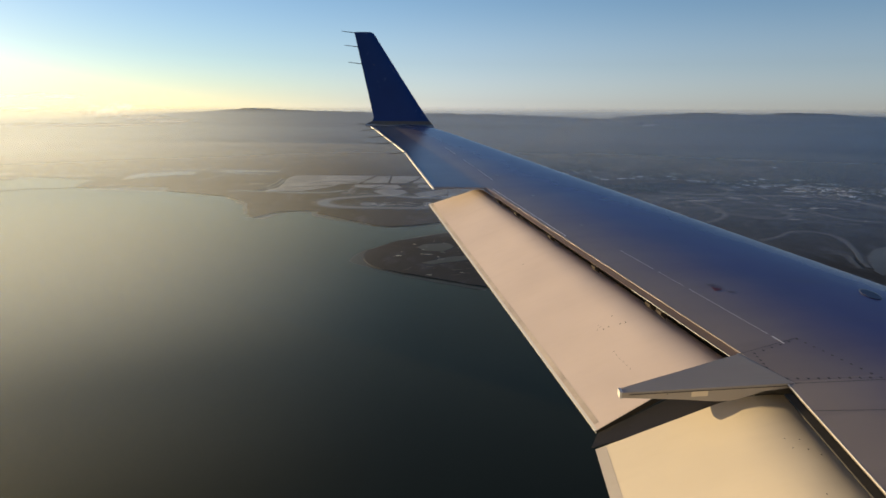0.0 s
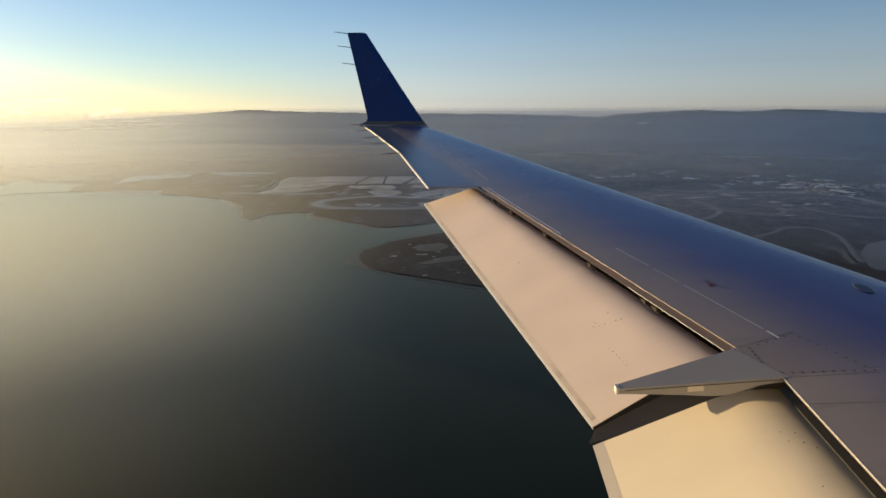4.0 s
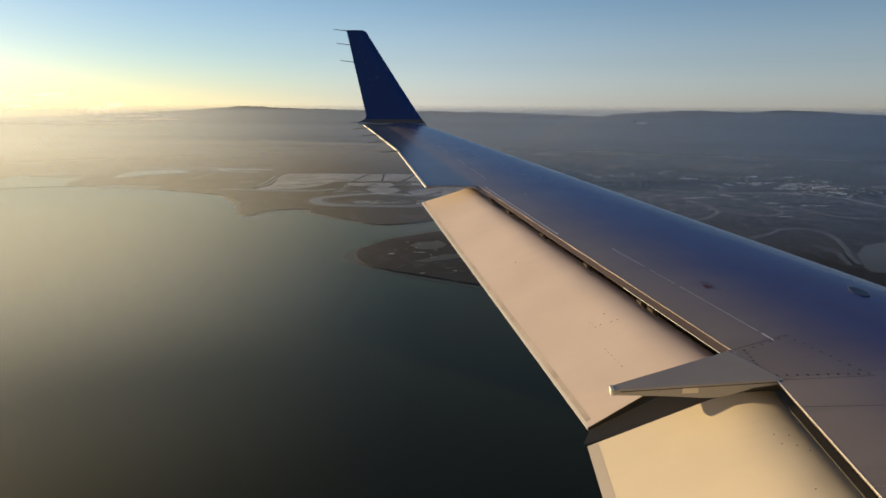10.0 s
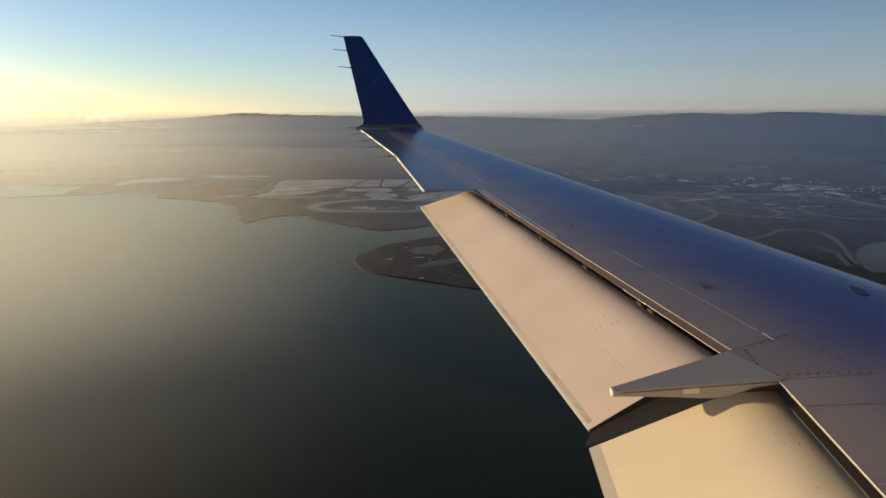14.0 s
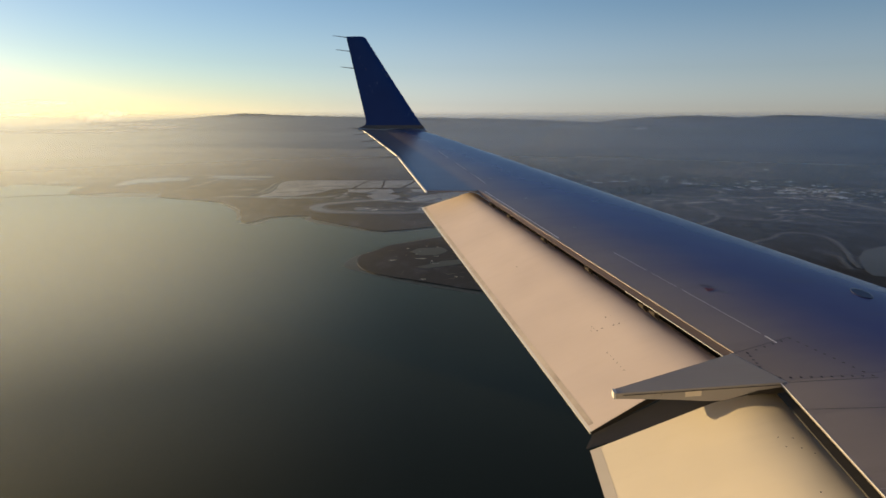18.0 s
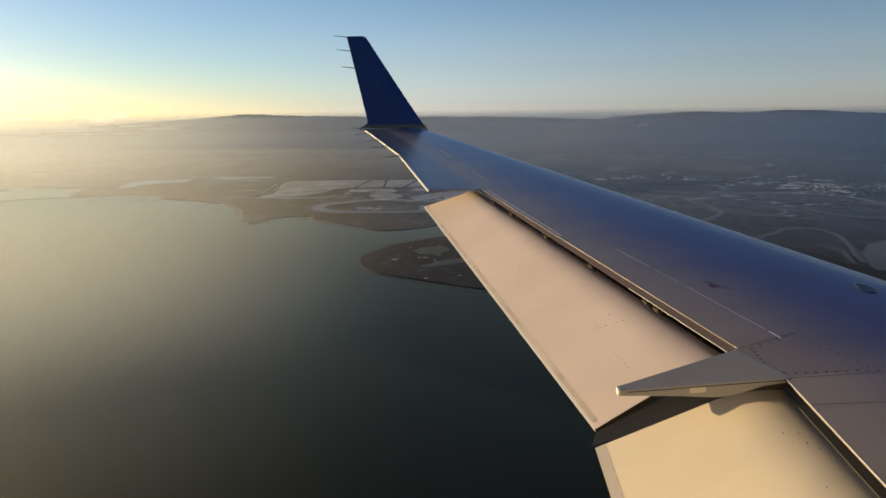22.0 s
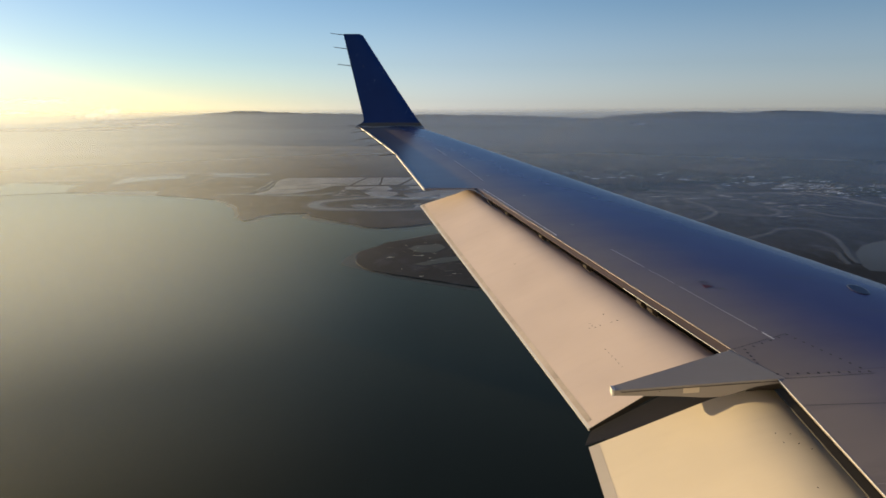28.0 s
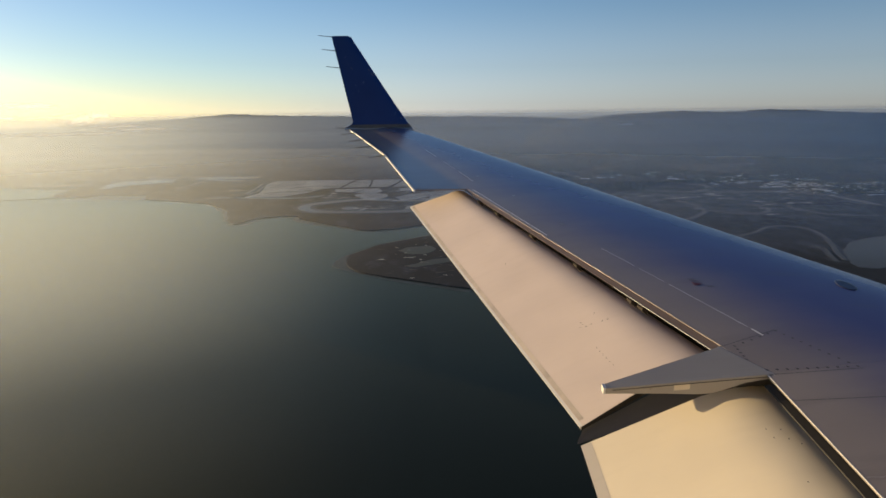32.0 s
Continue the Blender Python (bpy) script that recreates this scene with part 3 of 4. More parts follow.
part("winglet_fillet", loft([[Vector((v.x + 0.006, 10.2 + (v.y - 10.2) * 1.2 - 0.004, v.z)) for v in ring] for ring in wl[:2] + [winglet_section(0.034, lerp(-0.20, -1.055, 0.038), -1.075, 10.2034)]]), M_GAP, winglet, "grey sealed joint round the winglet's foot")

# pale scuffs near the winglet's leading edge
for h, c, w in ((0.63, 0.05, 0.035), (0.60, 0.035, 0.03), (0.575, 0.045, 0.05), (0.44, 0.03, 0.03), (0.41, 0.05, 0.02), (0.19, 0.03, 0.03), (0.10, 0.05, 0.04), (0.65, 0.28, 0.03)):
    xl, xt = lerp(-0.20, -1.055, h ** 0.97), lerp(-1.03, -1.325, h)
    u = 1 - c / (xl - xt)
    side = (0.035 + 0.02 * (1 - h)) * math.sqrt(max(0, 1 - (2 * u - 1) ** 2)) * (0.35 + 0.65 * u)
    y, z = 10.2 + 0.1 * h - side, lerp(-0.215, 1.09, h)
    part("scuff", loft([[(xl - c - 0.5 * w, y - d, z + 0.35 * w), (xl - c - 0.3 * w, y - d, z + 0.5 * w), (xl - c + 0.5 * w, y - d, z - 0.3 * w), (xl - c + 0.3 * w, y - d, z - 0.5 * w)] for d in (0.0015, -0.004)]), M_SCUFF, winglet, "pale scuff in the blue paint")

# static wicks
for h in (0.99, 0.84, 0.655):
    x = lerp(-1.03, -1.325, h)
    z, y = lerp(-0.215, 1.09, h), 10.2 + 0.1 * h
    part("static_wick", tube((x + 0.02, y, z), (x - 0.19, y, z + 0.025), 0.006, 0.0035), M_WICK, winglet, "thin dark static wick")
for y, ln in ((10.26, 0.17), (9.75, 0.2), (9.1, 0.2), (8.55, 0.2), (7.83, 0.2)):
    x = along(y, TE_OUT)
    part("static_wick", tube(wp(x + 0.03, y, 0), wp(x - ln, y - 0.03, 0.012 if y > 10 else -0.02), 0.006, 0.0035), M_WICK, airliner, "thin dark static wick")


# bright trailing edge beyond the flap
part("aileron_edge", loft([[wp(x + 0.004, y, 0.002), wp(x - 0.008, y - 0.004, -0.001), wp(x - 0.008, y - 0.004, -0.013), wp(x + 0.004, y, -0.014)] for y in (5.96, 6.9, 7.858, 8.7, 9.6, 10.0) for x in [along(y, TE_OUT)]]), M_LINE, airliner, "bright worn trailing edge")


# markings and fasteners
def strip_on_wing(name, a, b, width, mat, label="", up=0.0006):
    a, b = Vector((*a, 0)), Vector((*b, 0))
    side = Vector((-(b - a).y, (b - a).x, 0)).normalized() * width / 2
    ring = lambda c: [on_wing(*(c + side).xy, up), on_wing(*(c - side).xy, up), on_wing(*(c - side).xy, up - 0.006), on_wing(*(c + side).xy, up - 0.006)]
    return part(name, loft([ring(a.lerp(b, s)) for s in spread(0, 1, 8)]), mat, airliner, label)


strip_on_wing("marking_line", (0.813, 4.508), (0.416, 5.957), 0.009, M_LINE, "thin white marking line")
strip_on_wing("marking_line", (1.103, 4.195), (1.208, 3.85), 0.006, M_FAINT, "thin worn white marking line")
strip_on_wing("marking_line", (1.222, 3.80), (1.292, 3.575), 0.004, M_FAINT, "thin worn white marking line")
strip_on_wing("marking_line", (1.305, 3.53), (1.47, 2.965), 0.006, M_FAINT, "thin worn white marking line")
strip_on_wing("marking_line", (1.478, 2.94), (1.497, 2.867), 0.010, M_LINE, "thin worn white marking line")
strip_on_wing("marking_line", (0.44, 6.318), (0.33, 6.82), 0.009, M_FAINT, "faint worn marking line")
strip_on_wing("marking_line", (0.30, 6.95), (0.20, 7.36), 0.008, M_FAINT, "faint worn marking line")
strip_on_wing("marking_line", (0.12, 7.7), (0.007, 8.18), 0.008, M_FAINT, "faint worn marking line")
strip_on_wing("panel_seam", (-0.358, 8.394), (-0.104, 8.438), 0.010, M_PANEL, up=0.0003)
strip_on_wing("panel_seam", (1.232, 2.748), (1.58, 2.925), 0.0035, M_PANEL, up=0.0003)
strip_on_wing("panel_seam", (1.332, 2.305), (1.95, 2.33), 0.0035, M_PANEL, up=0.0003)
strip_on_wing("panel_seam", (1.339, 2.503), (1.75, 2.545), 0.0035, M_PANEL, up=0.0003)


def disc(c, rx, ry, mat, name, label="", up=0.0012, n=10):
    bm = bmesh.new()
    low = [bm.verts.new(on_wing(c[0] + rx * math.cos(6.28318 * i / n), c[1] + ry * math.sin(6.28318 * i / n), up - 0.004)) for i in range(n)]
    bevel = 0.86 if rx > 0.04 else 0.97
    hi = [bm.verts.new(on_wing(c[0] + bevel * rx * math.cos(6.28318 * i / n), c[1] + bevel * ry * math.sin(6.28318 * i / n), up)) for i in range(n)]
    for i in range(n):
        bm.faces.new((low[i], low[(i + 1) % n], hi[(i + 1) % n], hi[i]))
    bm.faces.new(hi)
    return part(name, bm, mat, airliner, label)


def rivets(a, b, n):
    for i in range(n):
        s = i / (n - 1)
        disc((lerp(a[0], b[0], s), lerp(a[1], b[1], s)), 0.0062, 0.0078, M_RIVET, "rivet", up=0.0004, n=8)


for cx, cy in ((-0.062, 6.06), (-0.022, 6.05), (0.10, 6.06)):
    disc((cx, cy), 0.010, 0.014, M_RIVET, "bolt_head", "dark bolt head beside the flap's outer end", up=0.0012)
A, B, C, D, E = (1.323, 2.766), (1.314, 2.542), (1.736, 2.560), (1.577, 2.913), (1.718, 2.593)
rivets(A, B, 8)
rivets(A, D, 6)
rivets(D, E, 9)
rivets(B, C, 11)
for cx, cy, rx, ry, mt in ((1.45, 3.595, 0.032, 0.012, M_STAIN), (1.452, 3.53, 0.036, 0.034, M_RED), (1.47, 3.56, 0.03, 0.008, M_STAIN), (1.515, 3.49, 0.024, 0.012, M_STAIN)):
    disc((cx, cy), rx, ry, mt, "warning_mark", "faded dark red marking" if mt == M_RED else "faded dark oval marking", up=0.0003 if mt == M_STAIN else 0.0012, n=16 if mt == M_STAIN else 3)
for cx, cy in ((0.50, 6.55), (0.74, 5.70), (0.97, 4.78)):
    disc((cx, cy), 0.015, 0.024, M_STAIN, "drain_mark", "small dark oval mark", up=0.0003)
disc((2.235, 3.47), 0.042, 0.08, M_PLATE, "sensor_plate", "dark blue oval plate near the leading edge", up=0.0003, n=24)


def on_flap(f, s, c, r=0.0045):
    """A flush fastener on a flap's top: s along it from the root, c metres behind its nose line."""
    thing, root, tip, back, nrm, (bend, gap, fore, deep) = f
    o, up = root.lerp(tip, s) + back * c, nrm
    if c < gap + bend:
        a = math.asin(min(0.95, (gap + bend - c) / (bend + fore)))
        o = o - nrm * deep * (1 - math.cos(a))
        up = (nrm * math.cos(a) - back * math.sin(a) * deep / (bend + fore)).normalized()
    side = back.cross(up).normalized()
    fwd = up.cross(side)
    bm = bmesh.new()
    ring = [o + side * (r * math.cos(6.28318 * i / 8)) + fwd * (r * math.sin(6.28318 * i / 8)) for i in range(8)]
    lo, hi = [bm.verts.new(p - up * 0.003) for p in ring], [bm.verts.new(p + up * 0.0003) for p in ring]
    for i in range(8):
        bm.faces.new((lo[i], lo[(i + 1) % 8], hi[(i + 1) % 8], hi[i]))
    bm.faces.new(hi)
    part("rivet", bm, M_RIVET, thing)


for k in range(3):
    on_flap(oflap, 0.167 - 0.003 * k, 0.214 - 0.027 * k, 0.004)
for k in range(2):
    on_flap(oflap, 0.175 - 0.001 * k, 0.297 - 0.028 * k, 0.004)
    on_flap(oflap, 0.194 - 0.003 * k, 0.207 - 0.028 * k, 0.004)
for k in range(6):
    on_flap(oflap, 0.118 - 0.010 * k, 0.352 + 0.002 * k, 0.0028)
for s0, c0 in ((0.181, 0.322), (0.1835, 0.30), (0.1625, 0.106), (0.195, 0.118), (0.1905, 0.300)):
    on_flap(oflap, s0, c0, 0.0028)
on_flap(oflap, 0.483, 0.316, 0.004)
for s0, c0 in ((0.868, 0.146), (0.842, 0.143), (0.862, 0.10), (0.835, 0.098), (0.82, 0.07), (0.732, 0.147), (0.62, 0.145), (0.52, 0.147)):
    on_flap(iflap, s0, c0, 0.0027)

# unseen arm added in the gap under the fairing to shadow the inboard flap
part("shadow_arm", loft([[(x, y, z) for x, z in ((0.869, -1.173), (0.893, -1.179), (0.985, -1.177), (1.16, -1.19), (1.16, -1.092), (1.095, -1.114), (1.017, -1.135), (0.917, -1.158))] for y in (2.700, 2.712)]),
     M_EDGE, airliner, "unseen grey arm added to cast a shadow on the inboard flap")

# fuselage side with the cabin window before the lens
fus = bmesh.new()
xs = [-7, -4, -2, -0.6, -0.17, 0.17, 0.6, 2, 4, 7]
angs = [-60, -47, -34, -21, -9, 3.0, 20.0] + list(range(32, 292, 12))
grid = [[fus.verts.new((x, -1.23 + 1.36 * math.cos(radians(a)), -0.27 + 1.36 * math.sin(radians(a)))) for a in angs] for x in xs]
for i in range(len(xs) - 1):
    for j in range(len(angs)):
        if i == 4 and angs[j] == 3.0:
            continue
        k = (j + 1) % len(angs)
        fus.faces.new((grid[i][j], grid[i + 1][j], grid[i + 1][k], grid[i][k]))
fus.faces.new(grid[0])
fus.faces.new(grid[-1])
part("fuselage", fus, M_WHITE, airliner, "plain white fuselage side with a window opening", True)

# ---- bay, marsh and lowland ----
def sheet(name, size, z, mat, cx=0, cy=0):
    bm = bmesh.new()
    for x, y in ((-1, -1), (1, -1), (1, 1), (-1, 1)):
        bm.verts.new((cx + x * size, cy + y * size, z))
    bm.faces.new(bm.verts)
    return part(name, bm, mat)


water = tagged(sheet("water", 6000, 0.0, M_BAY), "dark calm bay water with faint ripples", "water", kind="structure")


def wavy(points, step, rough, seed, closed=True):
    """An outline through the points, cut into short steps and roughened like a natural shore."""
    out, n = [], len(points)
    for i in range(n if closed else n - 1):
        a, b = Vector((*points[i], 0)), Vector((*points[(i + 1) % n], 0))
        m = max(1, int((b - a).length / step))
        for k in range(m):
            p = a.lerp(b, k / m)
            q = noise.noise_vector(Vector((p.x * 0.02, p.y * 0.02, seed))) + 0.6 * noise.noise_vector(Vector((p.x * 0.07, p.y * 0.07, seed + 9)))
            out.append(p + rough * Vector((q.x, q.y, 0)))
    if not closed:
        out.append(Vector((*points[-1], 0)))
    return out


def slab(name, points, z, mat, step=12, rough=6.0, seed=1, thick=0.5, parent=None, label=""):
    """Low flat ground with a sloped bank, filled from its outline."""
    ring = wavy(points, step, rough, seed)
    bm = bmesh.new()
    hi = [bm.verts.new((p.x, p.y, z)) for p in ring]
    lo = [bm.verts.new((p.x, p.y, z - thick)) for p in ring]
    for i in range(len(ring)):
        j = (i + 1) % len(ring)
        bm.faces.new((lo[i], lo[j], hi[j], hi[i]))
    edges = [bm.edges.get((hi[i], hi[(i + 1) % len(hi)])) for i in range(len(hi))]
    bmesh.ops.triangle_fill(bm, edges=edges, use_beauty=True)
    return part(name, bm, mat, parent, label)


def ribbon(name, points, width, z, mat, parent=None, label="", seed=1, rough=3.0, step=8, thick=0.3, taper=1.0):
    """A winding strip: a creek, a dyke or a track."""
    line = wavy(points, step, rough, seed, closed=False)
    for _ in range(3):
        line = [line[0]] + [(line[i - 1] + line[i] * 2 + line[i + 1]) / 4 for i in range(1, len(line) - 1)] + [line[-1]]
    secs = []
    for i, p in enumerate(line):
        d = (line[min(i + 1, len(line) - 1)] - line[max(i - 1, 0)]).normalized()
        w = width * lerp(1, taper, i / max(1, len(line) - 1)) * (1 + 0.35 * noise.noise(p * 0.03 + Vector((0, 0, seed)))) / 2
        s = Vector((-d.y, d.x, 0)) * w
        secs.append([(p.x + s.x, p.y + s.y, z), (p.x - s.x, p.y - s.y, z), (p.x - s.x, p.y - s.y, z - thick), (p.x + s.x, p.y + s.y, z - thick)])
    return part(name, loft(secs), mat, parent, label)


SHORE = [(-4800, 1500), (-1300, 1560), (-1072, 1532), (-956, 1508), (-981, 1570), (-951, 1596), (-850, 1544), (-767, 1532), (-747, 1485), (-709, 1462), (-676, 1408), (-562, 1398),
         (-540, 1358), (-545, 1330), (-492, 1303), (-449, 1276), (-400, 1251), (-356, 1189), (-331, 1139), (-322, 1099), (-310, 1068), (-304, 1039), (-283, 1000), (-273, 1039), (-264, 1062),
         (-228, 1080), (-201, 1074), (-191, 1044), (-164, 1011), (-117, 969), (-94, 940), (-73, 931), (-31, 954), (13, 985), (177, 977), (275, 893), (334, 765), (394, 602), (515, 450),
         (900, 250), (4800, 200), (4800, 4950), (-4800, 4950)]
ground = tagged(slab("ground", SHORE, 0.5, M_LAND, step=7, rough=4, seed=3, thick=1.0), "brown lowland along the bay shore", "ground", kind="structure")
MARSH = SHORE[13:39] + [(560, 520), (820, 900), (800, 1300), (520, 1400), (300, 1440), (110, 1480), (30, 1700), (-330, 1700), (-420, 1560), (-560, 1600), (-640, 1500), (-560, 1385)]
tagged(slab("marsh", MARSH, 0.75, M_MARSH, step=7, rough=4, seed=3, thick=0.3), "dark brown pickleweed marsh", "marsh", kind="structure")
for k, (first, last, w) in enumerate(((14, 22, 16), (22, 34, 26))):
    tagged(ribbon("tidal_flat", SHORE[first:last], w, 0.06, M_WET, seed=14 + k, rough=6, step=6, thick=0.05), "wet mud bared along the marsh edge", "mudflat", group="tidal flats", kind="structure")
tagged(slab("tidal_flat", [(-720, 1352), (-667, 1404), (-552, 1404), (-530, 1358), (-535, 1322), (-600, 1330)], 0.07, M_WET, rough=5, seed=12, thick=0.05), "wet mud bared along the marsh edge", "mudflat", group="tidal flats", kind="structure")
tagged(slab("spit", [(-751, 1378), (-778, 1451), (-783, 1508), (-765, 1545), (-700, 1480), (-660, 1408), (-701, 1378)], 0.7, M_MARSH, rough=4, seed=11, thick=0.9), "low brown spit between shallow ponds", "spit", kind="structure")
tagged(slab("mudflat", [(-103, 716), (-101, 738), (-93, 766), (-84, 785), (-60, 832), (-20, 872), (12, 900), (30, 880), (-60, 815), (-80, 765), (-79, 698), (-40, 655), (40, 602), (36, 596), (-30, 640), (-72, 678), (-95, 703)], 0.1, M_WET, rough=2.5, seed=5, thick=0.3), "wet grey mudflat beside the island", "mudflat", kind="structure")
island = tagged(slab("marsh_island", [(-89, 738), (-90, 753), (-88, 772), (-76, 792), (-59, 827), (-32, 850), (-10, 874), (12, 893), (85, 878), (179, 798), (225, 668), (183, 582), (105, 564), (60, 600), (24, 616), (-8, 638), (-45, 663), (-63, 676), (-79, 696), (-86, 718)],
                     0.8, M_MARSH, step=5, rough=2.5, seed=7, thick=1.0), "low dark marsh island in the bay", "island", kind="structure")
tagged(ribbon("shell_beach", [(-86, 774), (-89, 762), (-90, 742), (-87, 722), (-82, 704), (-76, 693)], 1.5, 0.84, M_MUD, seed=9, rough=1.0, step=4, thick=0.8, taper=0.4), "thin pale shell beach round the island's tip", "beach", kind="structure")

# open water seen inside the marsh
CREEKS = [
    ([(15, 1132), (-59, 1109), (-125, 1112), (-172, 1122), (-199, 1142), (-213, 1174), (-209, 1215), (-180, 1239), (-142, 1268), (-100, 1281), (-56, 1251), (17, 1243)], 22),
    ([(318, 1388), (369, 1451), (399, 1429), (425, 1398), (444, 1349), (482, 1330), (523, 1321)], 9),
    ([(563, 1462), (591, 1451), (593, 1408), (566, 1358), (525, 1321)], 9),
    ([(452, 1181), (452, 1125), (452, 1086), (430, 1039), (399, 995), (374, 979)], 7),
    ([(447, 1074), (465, 1056), (478, 1027), (502, 1022), (530, 1039), (547, 1062), (553, 1099), (542, 1132), (529, 1139)], 7),
    ([(595, 1105), (597, 1056), (604, 1022), (625, 1000), (677, 989)], 6),
    ([(395, 842), (439, 874), (463, 908), (484, 917), (503, 912), (513, 895), (512, 874), (503, 838), (484, 792)], 5),
    ([(521, 1321), (594, 1307), (675, 1316), (717, 1294), (742, 1243), (750, 1189), (750, 1099)], 12),
    ([(448, 772), (461, 763), (440, 718), (432, 691)], 4),
    ([(484, 792), (463, 741), (444, 696)], 5),
    ([(380, 1280), (420, 1300), (470, 1270), (520, 1285), (560, 1250)], 5),
    ([(330, 1180), (370, 1210), (400, 1190), (440, 1230), (450, 1181)], 5),
    ([(600, 1240), (640, 1210), (690, 1225), (720, 1180)], 4),
]
for i, (pts, w) in enumerate(CREEKS):
    tagged(ribbon("creek_bank", pts, w * 1.7, 0.86, M_MUD, seed=50 + i, rough=5, thick=0.2), "dull mud bank beside a winding creek", "creek bank", group="creek banks", kind="structure")
    tagged(ribbon("creek", pts, w, 0.95, M_CREEK, seed=20 + i, rough=4), "pale winding tidal creek in the marsh", "creek", group="tidal creeks", kind="structure")
PONDS = [
    [(474, 753), (509, 792), (538, 813), (589, 835), (560, 720), (454, 654), (437, 661), (440, 681)],
    [(-33, 785), (-23, 806), (4, 812), (11, 792), (-3, 765), (-22, 768)],
    [(-26, 704), (4, 735), (29, 745), (35, 729), (10, 712), (-14, 698)],
    [(-145, 1167), (-134, 1181), (-120, 1174), (-113, 1146), (-132, 1135), (-143, 1146)],
    [(-724, 1520), (-751, 1622), (-749, 1694), (-691, 1724), (-626, 1724), (-607, 1660), (-656, 1640), (-693, 1600), (-709, 1550)],
    [(-1300, 1640), (-1120, 1690), (-1045, 1660), (-1040, 1600), (-1120, 1590), (-1300, 1580)],
    [(-600, 1736), (-560, 1790), (-430, 1780), (-420, 1740)],
    [(-928, 1600), (-925, 1622), (-883, 1634), (-785, 1642), (-780, 1628), (-860, 1616)],
]
for i, pts in enumerate(PONDS):
    tagged(slab("pond", pts, 0.9, M_POND if pts[0][1] > 1500 else M_WET if pts[0][0] < 0 and pts[0][1] < 900 else M_CREEK, rough=3, seed=40 + i, thick=0.2, step=5), "still tidal pond among marsh plants", "pond", group="tidal ponds", kind="structure")
SALT = [
    [(-366, 1582), (-361, 1650), (-329, 1665), (-171, 1665), (-187, 1485), (-225, 1473), (-235, 1419), (-260, 1368), (-283, 1339), (-356, 1334), (-342, 1398), (-350, 1485)],
    [(-165, 1650), (-132, 1657), (-124, 1496), (-182, 1485)],
    [(-126, 1657), (-54, 1665), (-81, 1496), (-120, 1496)],
    [(-48, 1665), (8, 1665), (7, 1496), (-73, 1496)],
    [(-192, 1462), (-102, 1462), (-89, 1408), (-107, 1368), (-156, 1398), (-186, 1408)],
    [(-145, 1349), (-120, 1388), (-78, 1358), (-70, 1321), (-89, 1276), (-123, 1294)],
    [(-59, 1462), (7, 1485), (7, 1408), (-51, 1408)],
    [(-64, 1312), (7, 1388), (7, 1312), (-20, 1268), (-46, 1268)],
    [(7, 1378), (55, 1451), (87, 1378), (49, 1276), (6, 1260)],
]
for i, pts in enumerate(SALT):
    tagged(slab("salt_pond", pts, 1.0, M_SALT, rough=2.5, seed=60 + i, thick=0.2, step=9), "pale salt evaporation pond between dykes", "salt pond", group="salt ponds", kind="structure")
def pools(name, count, place, size, mat, label, seed, z=0.96):
    """Many little pans of still water, joined; too many and too small to count."""
    pr = random.Random(seed)
    bm = bmesh.new()
    for i in range(count):
        x, y = place(pr)
        r, st, turn = pr.uniform(*size), pr.uniform(1.2, 3.2), pr.uniform(-0.5, 0.5)
        ring, f1, f2 = [], pr.uniform(0, 6.28), pr.uniform(0, 6.28)
        for k in range(18):
            a = 6.28318 * k / 18
            q = r * (1 + 0.35 * math.sin(2 * a + f1) + 0.28 * math.sin(3 * a + f2) + 0.15 * math.sin(5 * a + f1 * f2) + pr.uniform(-0.08, 0.08))
            u, v = q * st * math.cos(a), q * math.sin(a)
            ring.append(bm.verts.new((x + u * math.cos(turn) - v * math.sin(turn), y + u * math.sin(turn) + v * math.cos(turn), z + 0.0002 * i)))
        bm.faces.new(ring)
    return tagged(part(name, bm, mat), label, "pools", kind="stuff")


pools("marsh_pools", 110, lambda r: (r.triangular(-60, 170, 10), r.uniform(650, 840)), (0.3, 1.6), M_WET, "scattered small pools on the marsh island", 5)
pools("mud_pans", 260, lambda r: (r.triangular(320, 800, 420), r.triangular(960, 1360, 1250)), (1.2, 9), M_MUD, "dull bare mud pans between winding creeks", 16, 0.76)
pools("creek_pools", 160, lambda r: (r.triangular(310, 800, 400), r.triangular(1000, 1370, 1280)), (0.8, 4.5), M_CREEK, "scattered pools between winding creeks", 6, 0.88)
pools("shore_pools", 90, lambda r: (r.uniform(-125, 60), r.triangular(1125, 1200, 1160)), (0.8, 3.5), M_CREEK, "small pools inside the creek bend", 7)
pools("pond_pools", 60, lambda r: (r.uniform(-190, 80), r.uniform(1250, 1480)), (1.5, 6), M_CREEK, "thin pools along the salt ponds", 17)
pools("lowland_patches", 160, lambda r: (r.uniform(-900, 700), r.uniform(1500, 2100)), (2, 9), M_MUD, "pale bare patches on the lowland", 8, 0.55)

